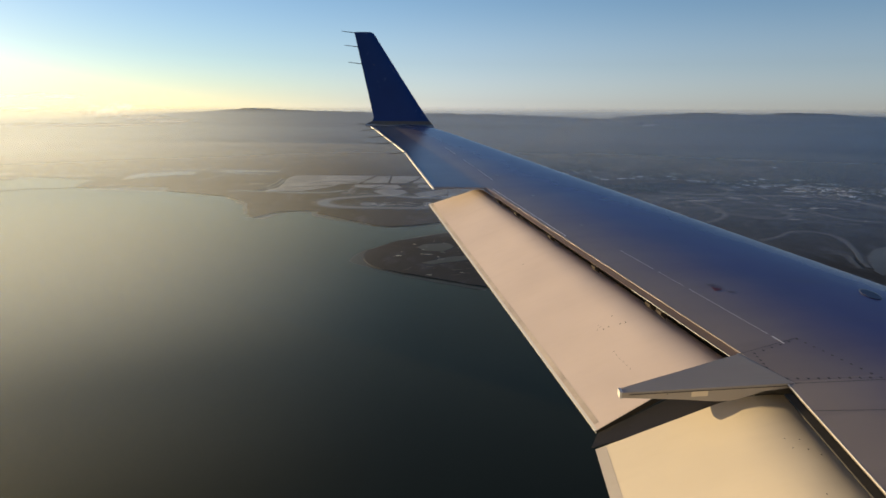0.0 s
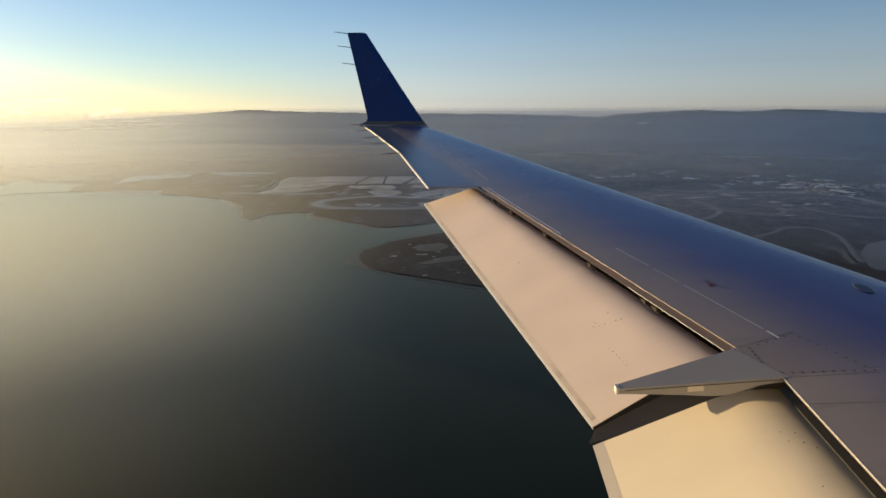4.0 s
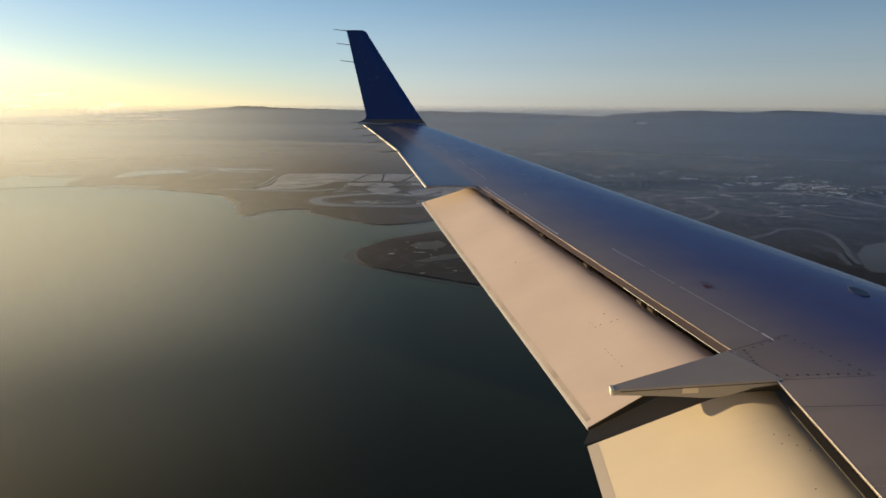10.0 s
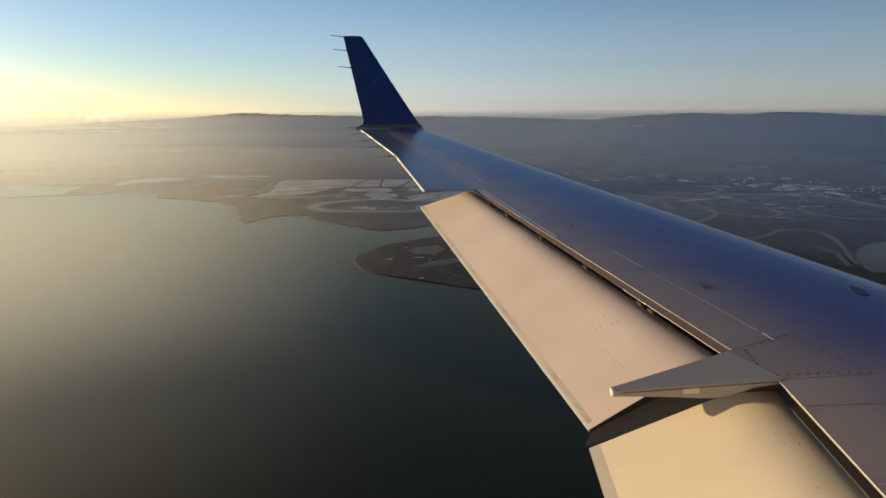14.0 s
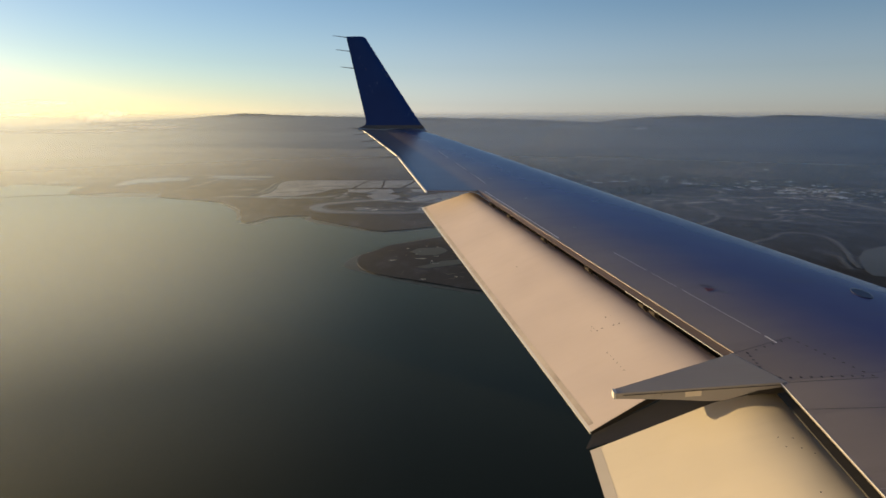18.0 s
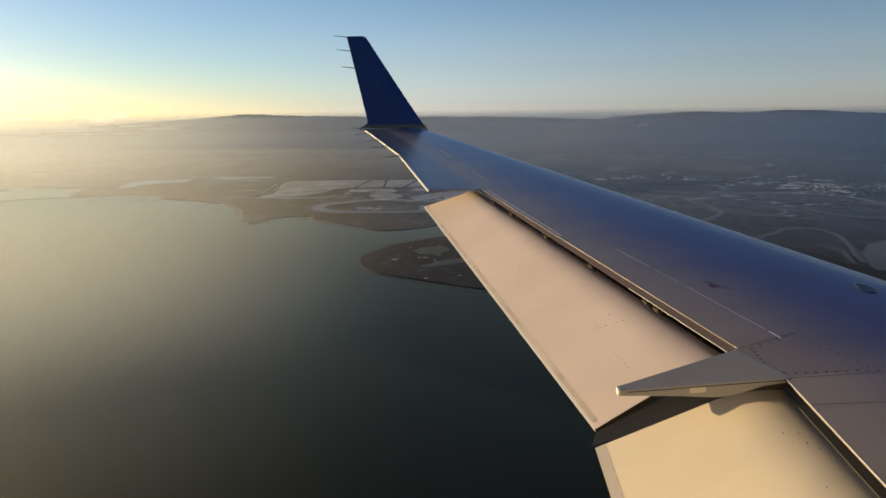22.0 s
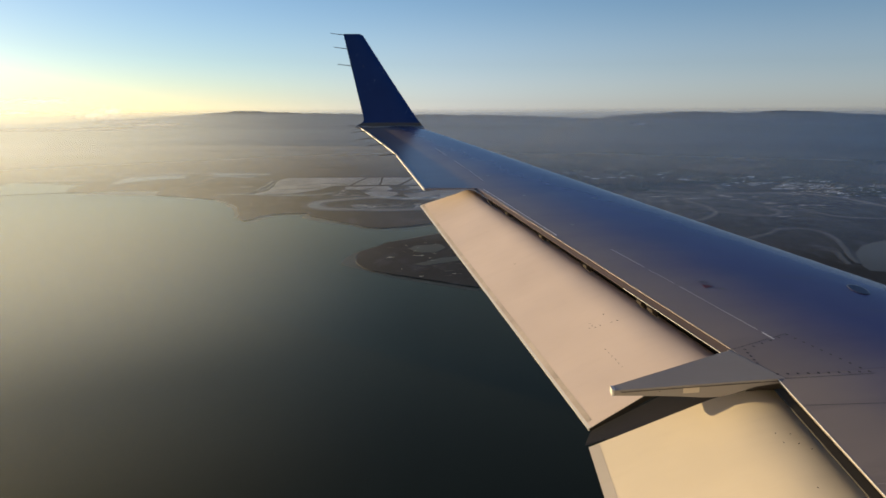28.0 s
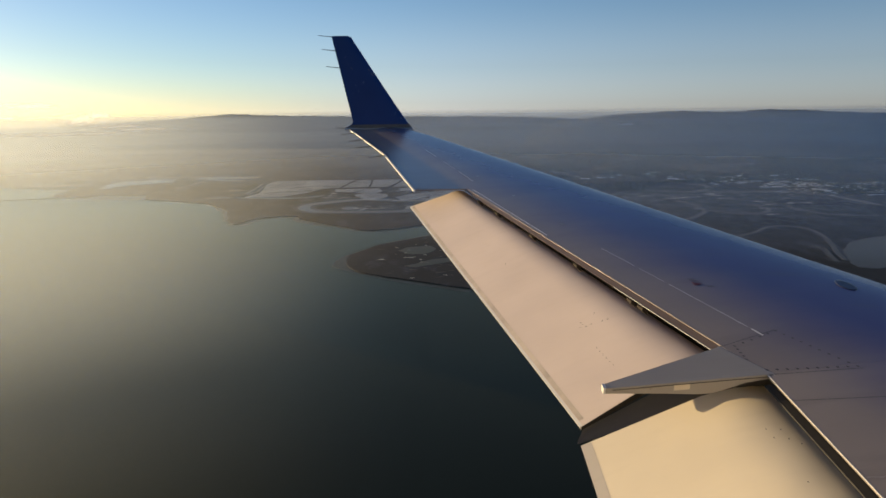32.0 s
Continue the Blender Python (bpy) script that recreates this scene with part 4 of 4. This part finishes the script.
for i, (pts, w) in enumerate([([(-1400, 1150), (-891, 1268), (-856, 1312), (-829, 1349), (-775, 1363), (-735, 1380)], 5), ([(-942, 1570), (-907, 1576), (-832, 1582), (-759, 1582)], 9), ([(-1300, 1500), (-1045, 1525), (-960, 1520)], 12)]):
    tagged(ribbon("dyke", pts, w, 0.8, M_MARSH, seed=80 + i, thick=0.9), "low earth dyke across shallow water", "dyke", group="dykes", kind="structure")
for i, (pts, w) in enumerate([([(-549, 1508), (-543, 1582), (-541, 1679)], 5), ([(-551, 1724), (-498, 1701), (-443, 1679)], 18), ([(-694, 1732), (-625, 1740)], 18), ([(-427, 1330), (-382, 1334), (-311, 1316), (-244, 1312), (-214, 1325), (-202, 1349)], 14),
                              ([(-375, 1358), (-367, 1408), (-370, 1496), (-379, 1596)], 5), ([(-360, 1378), (-354, 1429), (-364, 1544), (-366, 1622)], 4), ([(-420, 1460), (-390, 1465)], 16), ([(-900, 1760), (-700, 1800), (-560, 1790)], 14)]):
    tagged(ribbon("channel", pts, w, 0.97, M_POND, seed=90 + i), "straight pale drainage channel", "channel", group="channels", kind="structure")

for i, pts in enumerate([[(-196, 668), (-183, 676), (-166, 672)], [(-166, 672), (-150, 676), (-142, 682)], [(-190, 690), (-180, 697), (-170, 694)]]):
    tagged(ribbon("slick", pts, 2.6, 0.05, M_MARSH, seed=110 + i, rough=2.0, step=3, thick=0.04), "thin dark line of drifting scum", "slick", group="slicks", kind="structure")
for i, (pts, w) in enumerate([([(-300, 1480), (-260, 1520), (-225, 1530), (-195, 1500)], 3), ([(-330, 1400), (-290, 1420), (-240, 1440)], 4), ([(-95, 1400), (-40, 1410), (15, 1390)], 3), ([(-372, 1330), (-362, 1420), (-366, 1500), (-372, 1600)], 4),
                              ([(-350, 1676), (-60, 1680), (110, 1676)], 6), ([(-150, 1380), (-130, 1440)], 3), ([(-60, 1300), (-30, 1380), (-20, 1440)], 3), ([(-200, 1474), (-90, 1474), (10, 1490)], 6)]):
    tagged(ribbon("inner_dyke", pts, w, 1.3, M_LAND, seed=130 + i, rough=4.0, step=8, thick=0.4), "thin dark dyke across the salt ponds", "dyke", group="inner dykes", kind="structure")

def branches(name, count, mat, label, seed):
    """Little dead-end side creeks, joined; too many and too thin to count."""
    br = random.Random(seed)
    bm = bmesh.new()
    for i in range(count):
        z = 0.765 + 0.0006 * i
        x, y = br.uniform(320, 800), br.triangular(840, 1400, 1180)
        a, w = br.uniform(0, 6.28318), br.uniform(0.6, 2.2)
        prev = None
        for k in range(br.randint(9, 22)):
            a += br.uniform(-0.55, 0.55)
            x, y = x + 9 * math.cos(a), y + 9 * math.sin(a)
            h = w * (1 - k / 26)
            pair = [bm.verts.new((x - h * math.sin(a), y + h * math.cos(a), z)), bm.verts.new((x + h * math.sin(a), y - h * math.cos(a), z))]
            if prev:
                bm.faces.new((prev[0], prev[1], pair[1], pair[0]))
            prev = pair
    return tagged(part(name, bm, mat), label, "creeks", kind="stuff")


branches("side_creeks", 150, M_MUD, "thin dull side creeks winding through the marsh", 31)

# ---- hills ----
FAR = [(-5200, 70), (-3533, 72), (-2814, 79), (-2094, 104), (-1626, 129), (-1195, 160), (-802, 146), (-301, 136), (308, 129), (595, 122), (1025, 104), (1600, 90), (5200, 90)]
NEAR = [(-5200, -40), (300, -30), (600, 60), (772, 104), (862, 113), (952, 128), (1102, 137), (1372, 148), (1584, 140), (1823, 151), (2065, 146), (2217, 134), (2362, 128), (2911, 122), (5200, 120)]


def ridge(name, table, y0, depth, mat, seed, label):
    bm = bmesh.new()
    nx, ny = 1300, 24
    rows = []
    for j in range(ny + 1):
        v = j / ny
        row = []
        for i in range(nx + 1):
            x = lerp(-3900, 3900, i / nx)
            top = along(x, table)
            rise = math.sin(math.pi / 2 * min(1, v / 0.7)) ** 1.6 if v < 0.7 else math.cos((v - 0.7) / 0.3 * 1.2)
            h = top * rise + 9 * noise.fractal(Vector((x * 0.004, v * 4, seed)), 0.8, 2.1, 5) * min(1, v * 3) * (0.35 + abs(v - 0.7)) + 3.4 * noise.noise(Vector((x * 0.03, v * 9, seed))) + 6.0 * abs(noise.noise(Vector((x * 0.09, v * 23, seed)))) + 1.4 * noise.noise(Vector((x * 0.011, v * 5, seed + 3)))
            row.append(bm.verts.new((x, y0 + (v - 0.7) * depth, max(-2, h))))
        rows.append(row)
    for a, b in zip(rows, rows[1:]):
        for i in range(nx):
            bm.faces.new((a[i], a[i + 1], b[i + 1], b[i]))
    return tagged(part(name, bm, mat, smooth=True), label, "hills", kind="structure")


ridge("far_ridge", FAR, 4400, 1500, M_HILL, 2.5, "hazy far wooded ridge")
ridge("near_ridge", NEAR, 3700, 1300, M_HILL, 6.5, "dark wooded ridge behind the town")

# ---- haze sheets over the lowland and the bay ----
def haze(r, heights, mat, a0, a1):
    """A curved sheet standing in for haze, r metres off, between two bearings."""
    bm = bmesh.new()
    rows = [[bm.verts.new((r * math.sin(radians(a)), r * math.cos(radians(a)), z)) for a in range(a0, a1 + 1, 2)] for z in heights]
    for a, b in zip(rows, rows[1:]):
        for i in range(len(a) - 1):
            bm.faces.new((a[i], a[i + 1], b[i + 1], b[i]))
    return tagged(part("haze_sheet", bm, mat, smooth=True, recalc=False), "see-through sheet standing in for pale evening haze", "haze", kind="stuff")


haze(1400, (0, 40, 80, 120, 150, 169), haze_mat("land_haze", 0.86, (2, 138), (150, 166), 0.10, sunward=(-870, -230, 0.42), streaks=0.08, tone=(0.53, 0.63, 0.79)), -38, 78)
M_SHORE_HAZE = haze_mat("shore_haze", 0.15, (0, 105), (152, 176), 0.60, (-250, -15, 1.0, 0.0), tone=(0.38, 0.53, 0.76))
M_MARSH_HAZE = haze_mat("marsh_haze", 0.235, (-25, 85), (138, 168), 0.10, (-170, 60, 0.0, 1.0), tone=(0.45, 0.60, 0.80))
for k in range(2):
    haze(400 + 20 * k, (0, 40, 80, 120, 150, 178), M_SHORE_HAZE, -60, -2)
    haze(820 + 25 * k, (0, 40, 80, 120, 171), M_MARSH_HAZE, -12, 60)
# sheet added to lay the sun's glare over the near water
haze(200, (0, 40, 80, 120, 176), haze_mat("bay_glare_haze", 0.18, (25, 150), (152, 174), 0.66, (-160, 0, 1.0, 0.0)), -60, 0)

# ---- low clouds far beyond the shore ----
def cloud_mat():
    """Thin vapour, lit through by the sun, ragged along its rim."""
    mat = bpy.data.materials.new("low_cloud")
    mat.use_nodes = True
    t = mat.node_tree
    t.nodes.clear()
    node = lambda kind: t.nodes.new("ShaderNode" + kind)
    out, mix0, mix1, dif, thru, clear = node("OutputMaterial"), node("MixShader"), node("MixShader"), node("BsdfDiffuse"), node("BsdfTranslucent"), node("BsdfTransparent")
    dif.inputs[0].default_value = (0.80, 0.78, 0.77, 1)
    thru.inputs[0].default_value = (0.90, 0.90, 0.95, 1)
    nz, tc, mp, gap, ln, rim, mul = node("TexNoise"), node("TexCoord"), node("Mapping"), node("MapRange"), node("VectorMath"), node("MapRange"), node("Math")
    nz.inputs["Scale"].default_value, nz.inputs["Detail"].default_value = 2.0, 3
    mp.inputs["Scale"].default_value = (1.6, 1, 1)
    t.links.new(tc.outputs["Object"], mp.inputs[0])
    t.links.new(mp.outputs[0], nz.inputs["Vector"])
    for mr, v in ((gap, (0.30, 0.58, 0.0, 0.92)), (rim, (0.15, 1.0, 1.0, 0.0))):
        mr.interpolation_type = "SMOOTHSTEP"
        for key, x in zip(("From Min", "From Max", "To Min", "To Max"), v):
            mr.inputs[key].default_value = x
    ln.operation = "LENGTH"
    t.links.new(tc.outputs["Object"], ln.inputs[0])
    t.links.new(ln.outputs["Value"], rim.inputs["Value"])
    t.links.new(nz.outputs["Fac"], gap.inputs["Value"])
    mul.operation = "MULTIPLY"
    t.links.new(gap.outputs[0], mul.inputs[0])
    t.links.new(rim.outputs[0], mul.inputs[1])
    mix0.inputs[0].default_value = 0.6
    t.links.new(dif.outputs[0], mix0.inputs[1])
    t.links.new(thru.outputs[0], mix0.inputs[2])
    t.links.new(mul.outputs[0], mix1.inputs[0])
    t.links.new(clear.outputs[0], mix1.inputs[1])
    t.links.new(mix0.outputs[0], mix1.inputs[2])
    t.links.new(mix1.outputs[0], out.inputs[0])
    return mat


M_CLOUD = cloud_mat()


def cloud(x, y, z, length, height):
    """One bulging layer of vapour, its own space scaled to a unit disc."""
    bm = bmesh.new()
    rings, n = 5, 28
    mid = bm.verts.new((0, -0.3, 0))
    prev = None
    for k in range(1, rings + 1):
        r = k / rings
        ring = [bm.verts.new((r * math.cos(6.28318 * i / n), -0.3 * (1 - r * r), r * math.sin(6.28318 * i / n))) for i in range(n)]
        for i in range(n):
            if prev:
                bm.faces.new((prev[i], prev[(i + 1) % n], ring[(i + 1) % n], ring[i]))
            else:
                bm.faces.new((mid, ring[(i + 1) % n], ring[i]))
        prev = ring
    ob = part("cloud", bm, M_CLOUD, smooth=True, recalc=False)
    ob.matrix_world = pose(x, y, z, 0, 0, math.degrees(math.atan2(-x, y))) @ Matrix.Diagonal((length / 2, 20, height / 2, 1))
    return tagged(ob, "thin pale low cloud lit by the sun", "cloud", group="low clouds", kind="stuff")


for az_, el_, length, height in ((-22.3, -1.0, 170, 10), (-27.5, -1.25, 330, 9), (-26.2, -0.3, 95, 30), (-29.3, 0.75, 130, 15), (-31.2, -0.1, 90, 10), (-24.0, -0.75, 150, 12), (-25.0, 0.0, 60, 22), (-32.5, 0.75, 80, 8)):
    a_, r_ = radians(az_), 1330
    cloud(r_ * math.sin(a_), r_ * math.cos(a_), EYE_Z + r_ * math.tan(radians(el_)), length, height)

# ---- town ----
rng = random.Random(11)


def building(w, d, h, pitch):
    bm = bmesh.new()
    bmesh.ops.create_cube(bm, size=1.0)
    for v in bm.verts:
        v.co = Vector((v.co.x * w, v.co.y * d, (v.co.z + 0.5) * h))
    body = part("building", bm, M_WALLB)
    rf = loft([[(-w / 2 - 0.4, y, h), (0, y, h + pitch), (w / 2 + 0.4, y, h), (w / 2 + 0.4, y, h - 0.3), (-w / 2 - 0.4, y, h - 0.3)] for y in (-d / 2 - 0.4, d / 2 + 0.4)])
    part("roof", rf, M_ROOF, body)
    return tagged(body, "pale low building with a light roof", "building", group="town buildings")


protos = [building(*a) for a in ((7, 12, 1.1, 0.1), (11, 20, 1.2, 0.1), (4, 7, 1.0, 0.3), (5, 10, 1.5, 0.1), (19, 24, 1.4, 0.1), (6, 5, 2.2, 0.1))]
weights = [5, 3, 7, 4, 1.0, 1.5]
# roofs in loose rows between the marsh and the hills, thinning out up the slope; each district fans out from the bay
DISTRICTS = ((44, 0.18, 0.315, 1610, 1960), (30, 0.325, 0.41, 1540, 1780), (44, 0.42, 0.492, 1450, 1660), (66, 0.503, 0.582, 1385, 1565), (78, 0.58, 0.72, 1270, 1450), (22, 0.60, 0.74, 1235, 1330), (10, 0.28, 0.52, 1960, 2500))
spots = [(902, 2075, 5), (845, 1530, 4), (760, 1450, 4)]
for count, k0, k1, y0, y1 in DISTRICTS:
    rows = max(2, int((y1 - y0) / 24))
    for _ in range(count):
        y, k = y0 + (rng.randrange(rows) + rng.uniform(-0.15, 0.15)) / rows * (y1 - y0), rng.uniform(k0, k1)
        spots.append((k * y, y, rng.choices(range(6), weights)[0]))
for i, (x, y, k) in enumerate(spots):
    m = pose(x, y, 0.5, 0, 0, rng.choice((78, 82, 74, -12)) + rng.uniform(-3, 3)) @ Matrix.Diagonal((rng.uniform(0.65, 1.1), rng.uniform(0.65, 1.1), 0.6, 1))
    copy_thing(protos[k], m)
for i, ob in enumerate(protos):
    ob.matrix_basis = pose(700 + 34 * i, 1590 + 7 * i, 0.5, 0, 0, -10)


def roof_field(name, count, k0, k1, y0, y1, size, label):
    """Far small houses, joined; too many and too small to count."""
    verts, faces = [], []
    for _ in range(count):
        y, k = rng.uniform(y0, y1), rng.uniform(k0, k1)
        if noise.noise(Vector((k * y * 0.008, y * 0.004, 7))) < -0.1:
            continue
        w, d, h, a = rng.uniform(*size), rng.uniform(*size), rng.uniform(0.45, 0.9), radians(rng.choice((-12, 20, 78)))
        o, q = len(verts), [(-w, -d), (w, -d), (w, d), (-w, d)]
        verts += [(k * y + u * math.cos(a) - v * math.sin(a), y + u * math.sin(a) + v * math.cos(a), z) for z in (0.4, 0.5 + h) for u, v in q]
        verts += [(k * y + u * math.cos(a), y + u * math.sin(a), 0.5 + h * 1.45) for u in (-w, w)]
        faces += [(o, o + 1, o + 5, o + 4), (o + 1, o + 2, o + 6, o + 5), (o + 2, o + 3, o + 7, o + 6), (o + 3, o, o + 4, o + 7),
                  (o + 4, o + 5, o + 9, o + 8), (o + 6, o + 7, o + 8, o + 9), (o + 5, o + 6, o + 9), (o + 7, o + 4, o + 8)]
    me = bpy.data.meshes.new(name)
    me.from_pydata(verts, [], faces)
    me.materials.append(M_FARROOF)
    return tagged(new(name, me), label, "houses", kind="stuff")


roof_field("far_houses", 560, 0.16, 0.75, 1480, 2300, (1.2, 3.2), "small mixed roofs scattered between dark trees")
roof_field("shore_houses", 260, 0.52, 0.78, 1290, 1480, (1.2, 2.8), "small mixed roofs beside the slough")


def clumps(name, count, place, label, size):
    """Many small uneven crowns, each a handful of leaning facets."""
    base = np.array([(1, 0, 0.5), (0.3, 0.95, 0.45), (-0.8, 0.6, 0.5), (-0.8, -0.6, 0.4), (0.3, -0.95, 0.55), (0.1, 0.1, 1.25), (0, 0, -0.1)])
    tri = [(0, 1, 5), (1, 2, 5), (2, 3, 5), (3, 4, 5), (4, 0, 5), (1, 0, 6), (2, 1, 6), (3, 2, 6), (4, 3, 6), (0, 4, 6)]
    verts, faces = [], []
    for _ in range(count):
        x, y = place()
        r = rng.uniform(*size)
        o = len(verts)
        for b in base:
            verts.append((x + b[0] * r * rng.uniform(0.6, 1.3), y + b[1] * r * rng.uniform(0.6, 1.3), 0.5 + b[2] * r * rng.uniform(0.7, 1.2)))
        faces += [tuple(o + i for i in f) for f in tri]
    me = bpy.data.meshes.new(name)
    me.from_pydata(verts, [], faces)
    me.materials.append(M_LEAF)
    return tagged(new(name, me), label, "trees", kind="stuff")


def town_place():
    while True:
        x, y = rng.uniform(240, 2000), rng.uniform(1250, 3000)
        if noise.noise(Vector((x * 0.006, y * 0.006, 4))) > -0.12 and (y > 1360 or x > 0.58 * y) and x < 0.85 * y:
            return x, y


clumps("town_trees", 24000, town_place, "dark trees scattered through the hazy town", (1.2, 3.2))

# ---- far airliner on its own approach ----
jet = tagged(new("jet"), "small distant white airliner low over the land", "airplane")
jet.matrix_world = pose(373, 1270, 134, 0, -2, 8) @ Matrix.Diagonal((0.8, 0.8, 0.8, 1))
M_JET = Mat("jet_paint", 0.4).color((0.8, 0.8, 0.8)).m
secs = []
for x, r in ((-17, 0.3), (-14, 1.0), (-8, 1.7), (8, 1.8), (13, 1.6), (16, 0.9), (17, 0.2)):
    secs.append([(x, r * math.cos(a), r * math.sin(a) + (0.8 if x < -12 else 0)) for a in [6.28318 * i / 12 for i in range(12)]])
part("fuselage", loft(secs), M_JET, jet, smooth=True)
for sgn in (-1, 1):
    part("wing", loft([[(4, 1.2 * sgn, -0.8), (-3, 1.2 * sgn, -0.8), (-3, 1.2 * sgn, -1.1), (4, 1.2 * sgn, -1.2)], [(-5, 16 * sgn, 0.3), (-6.5, 16 * sgn, 0.3), (-6.5, 16 * sgn, 0.15), (-5, 16 * sgn, 0.15)]]), M_JET, jet)
    part("engine", tube((4.5, 5 * sgn, -1.9), (0.5, 5 * sgn, -1.8), 0.95, 0.7, 10), M_JET, jet)
    part("tailplane", loft([[(-13, 0.5 * sgn, 1.0), (-16, 0.5 * sgn, 1.0), (-16, 0.5 * sgn, 0.8), (-13, 0.5 * sgn, 0.8)], [(-16, 6 * sgn, 1.4), (-17.2, 6 * sgn, 1.4), (-17.2, 6 * sgn, 1.3), (-16, 6 * sgn, 1.3)]]), M_JET, jet)
part("tail_fin", loft([[(-12, 0.15, 1.4), (-16.5, 0.1, 1.4), (-16.5, -0.1, 1.4), (-12, -0.15, 1.4)], [(-16, 0.1, 6.5), (-18, 0.1, 6.5), (-18, -0.1, 6.5), (-16, -0.1, 6.5)]]), M_BLUE, jet, "dark blue tail fin")
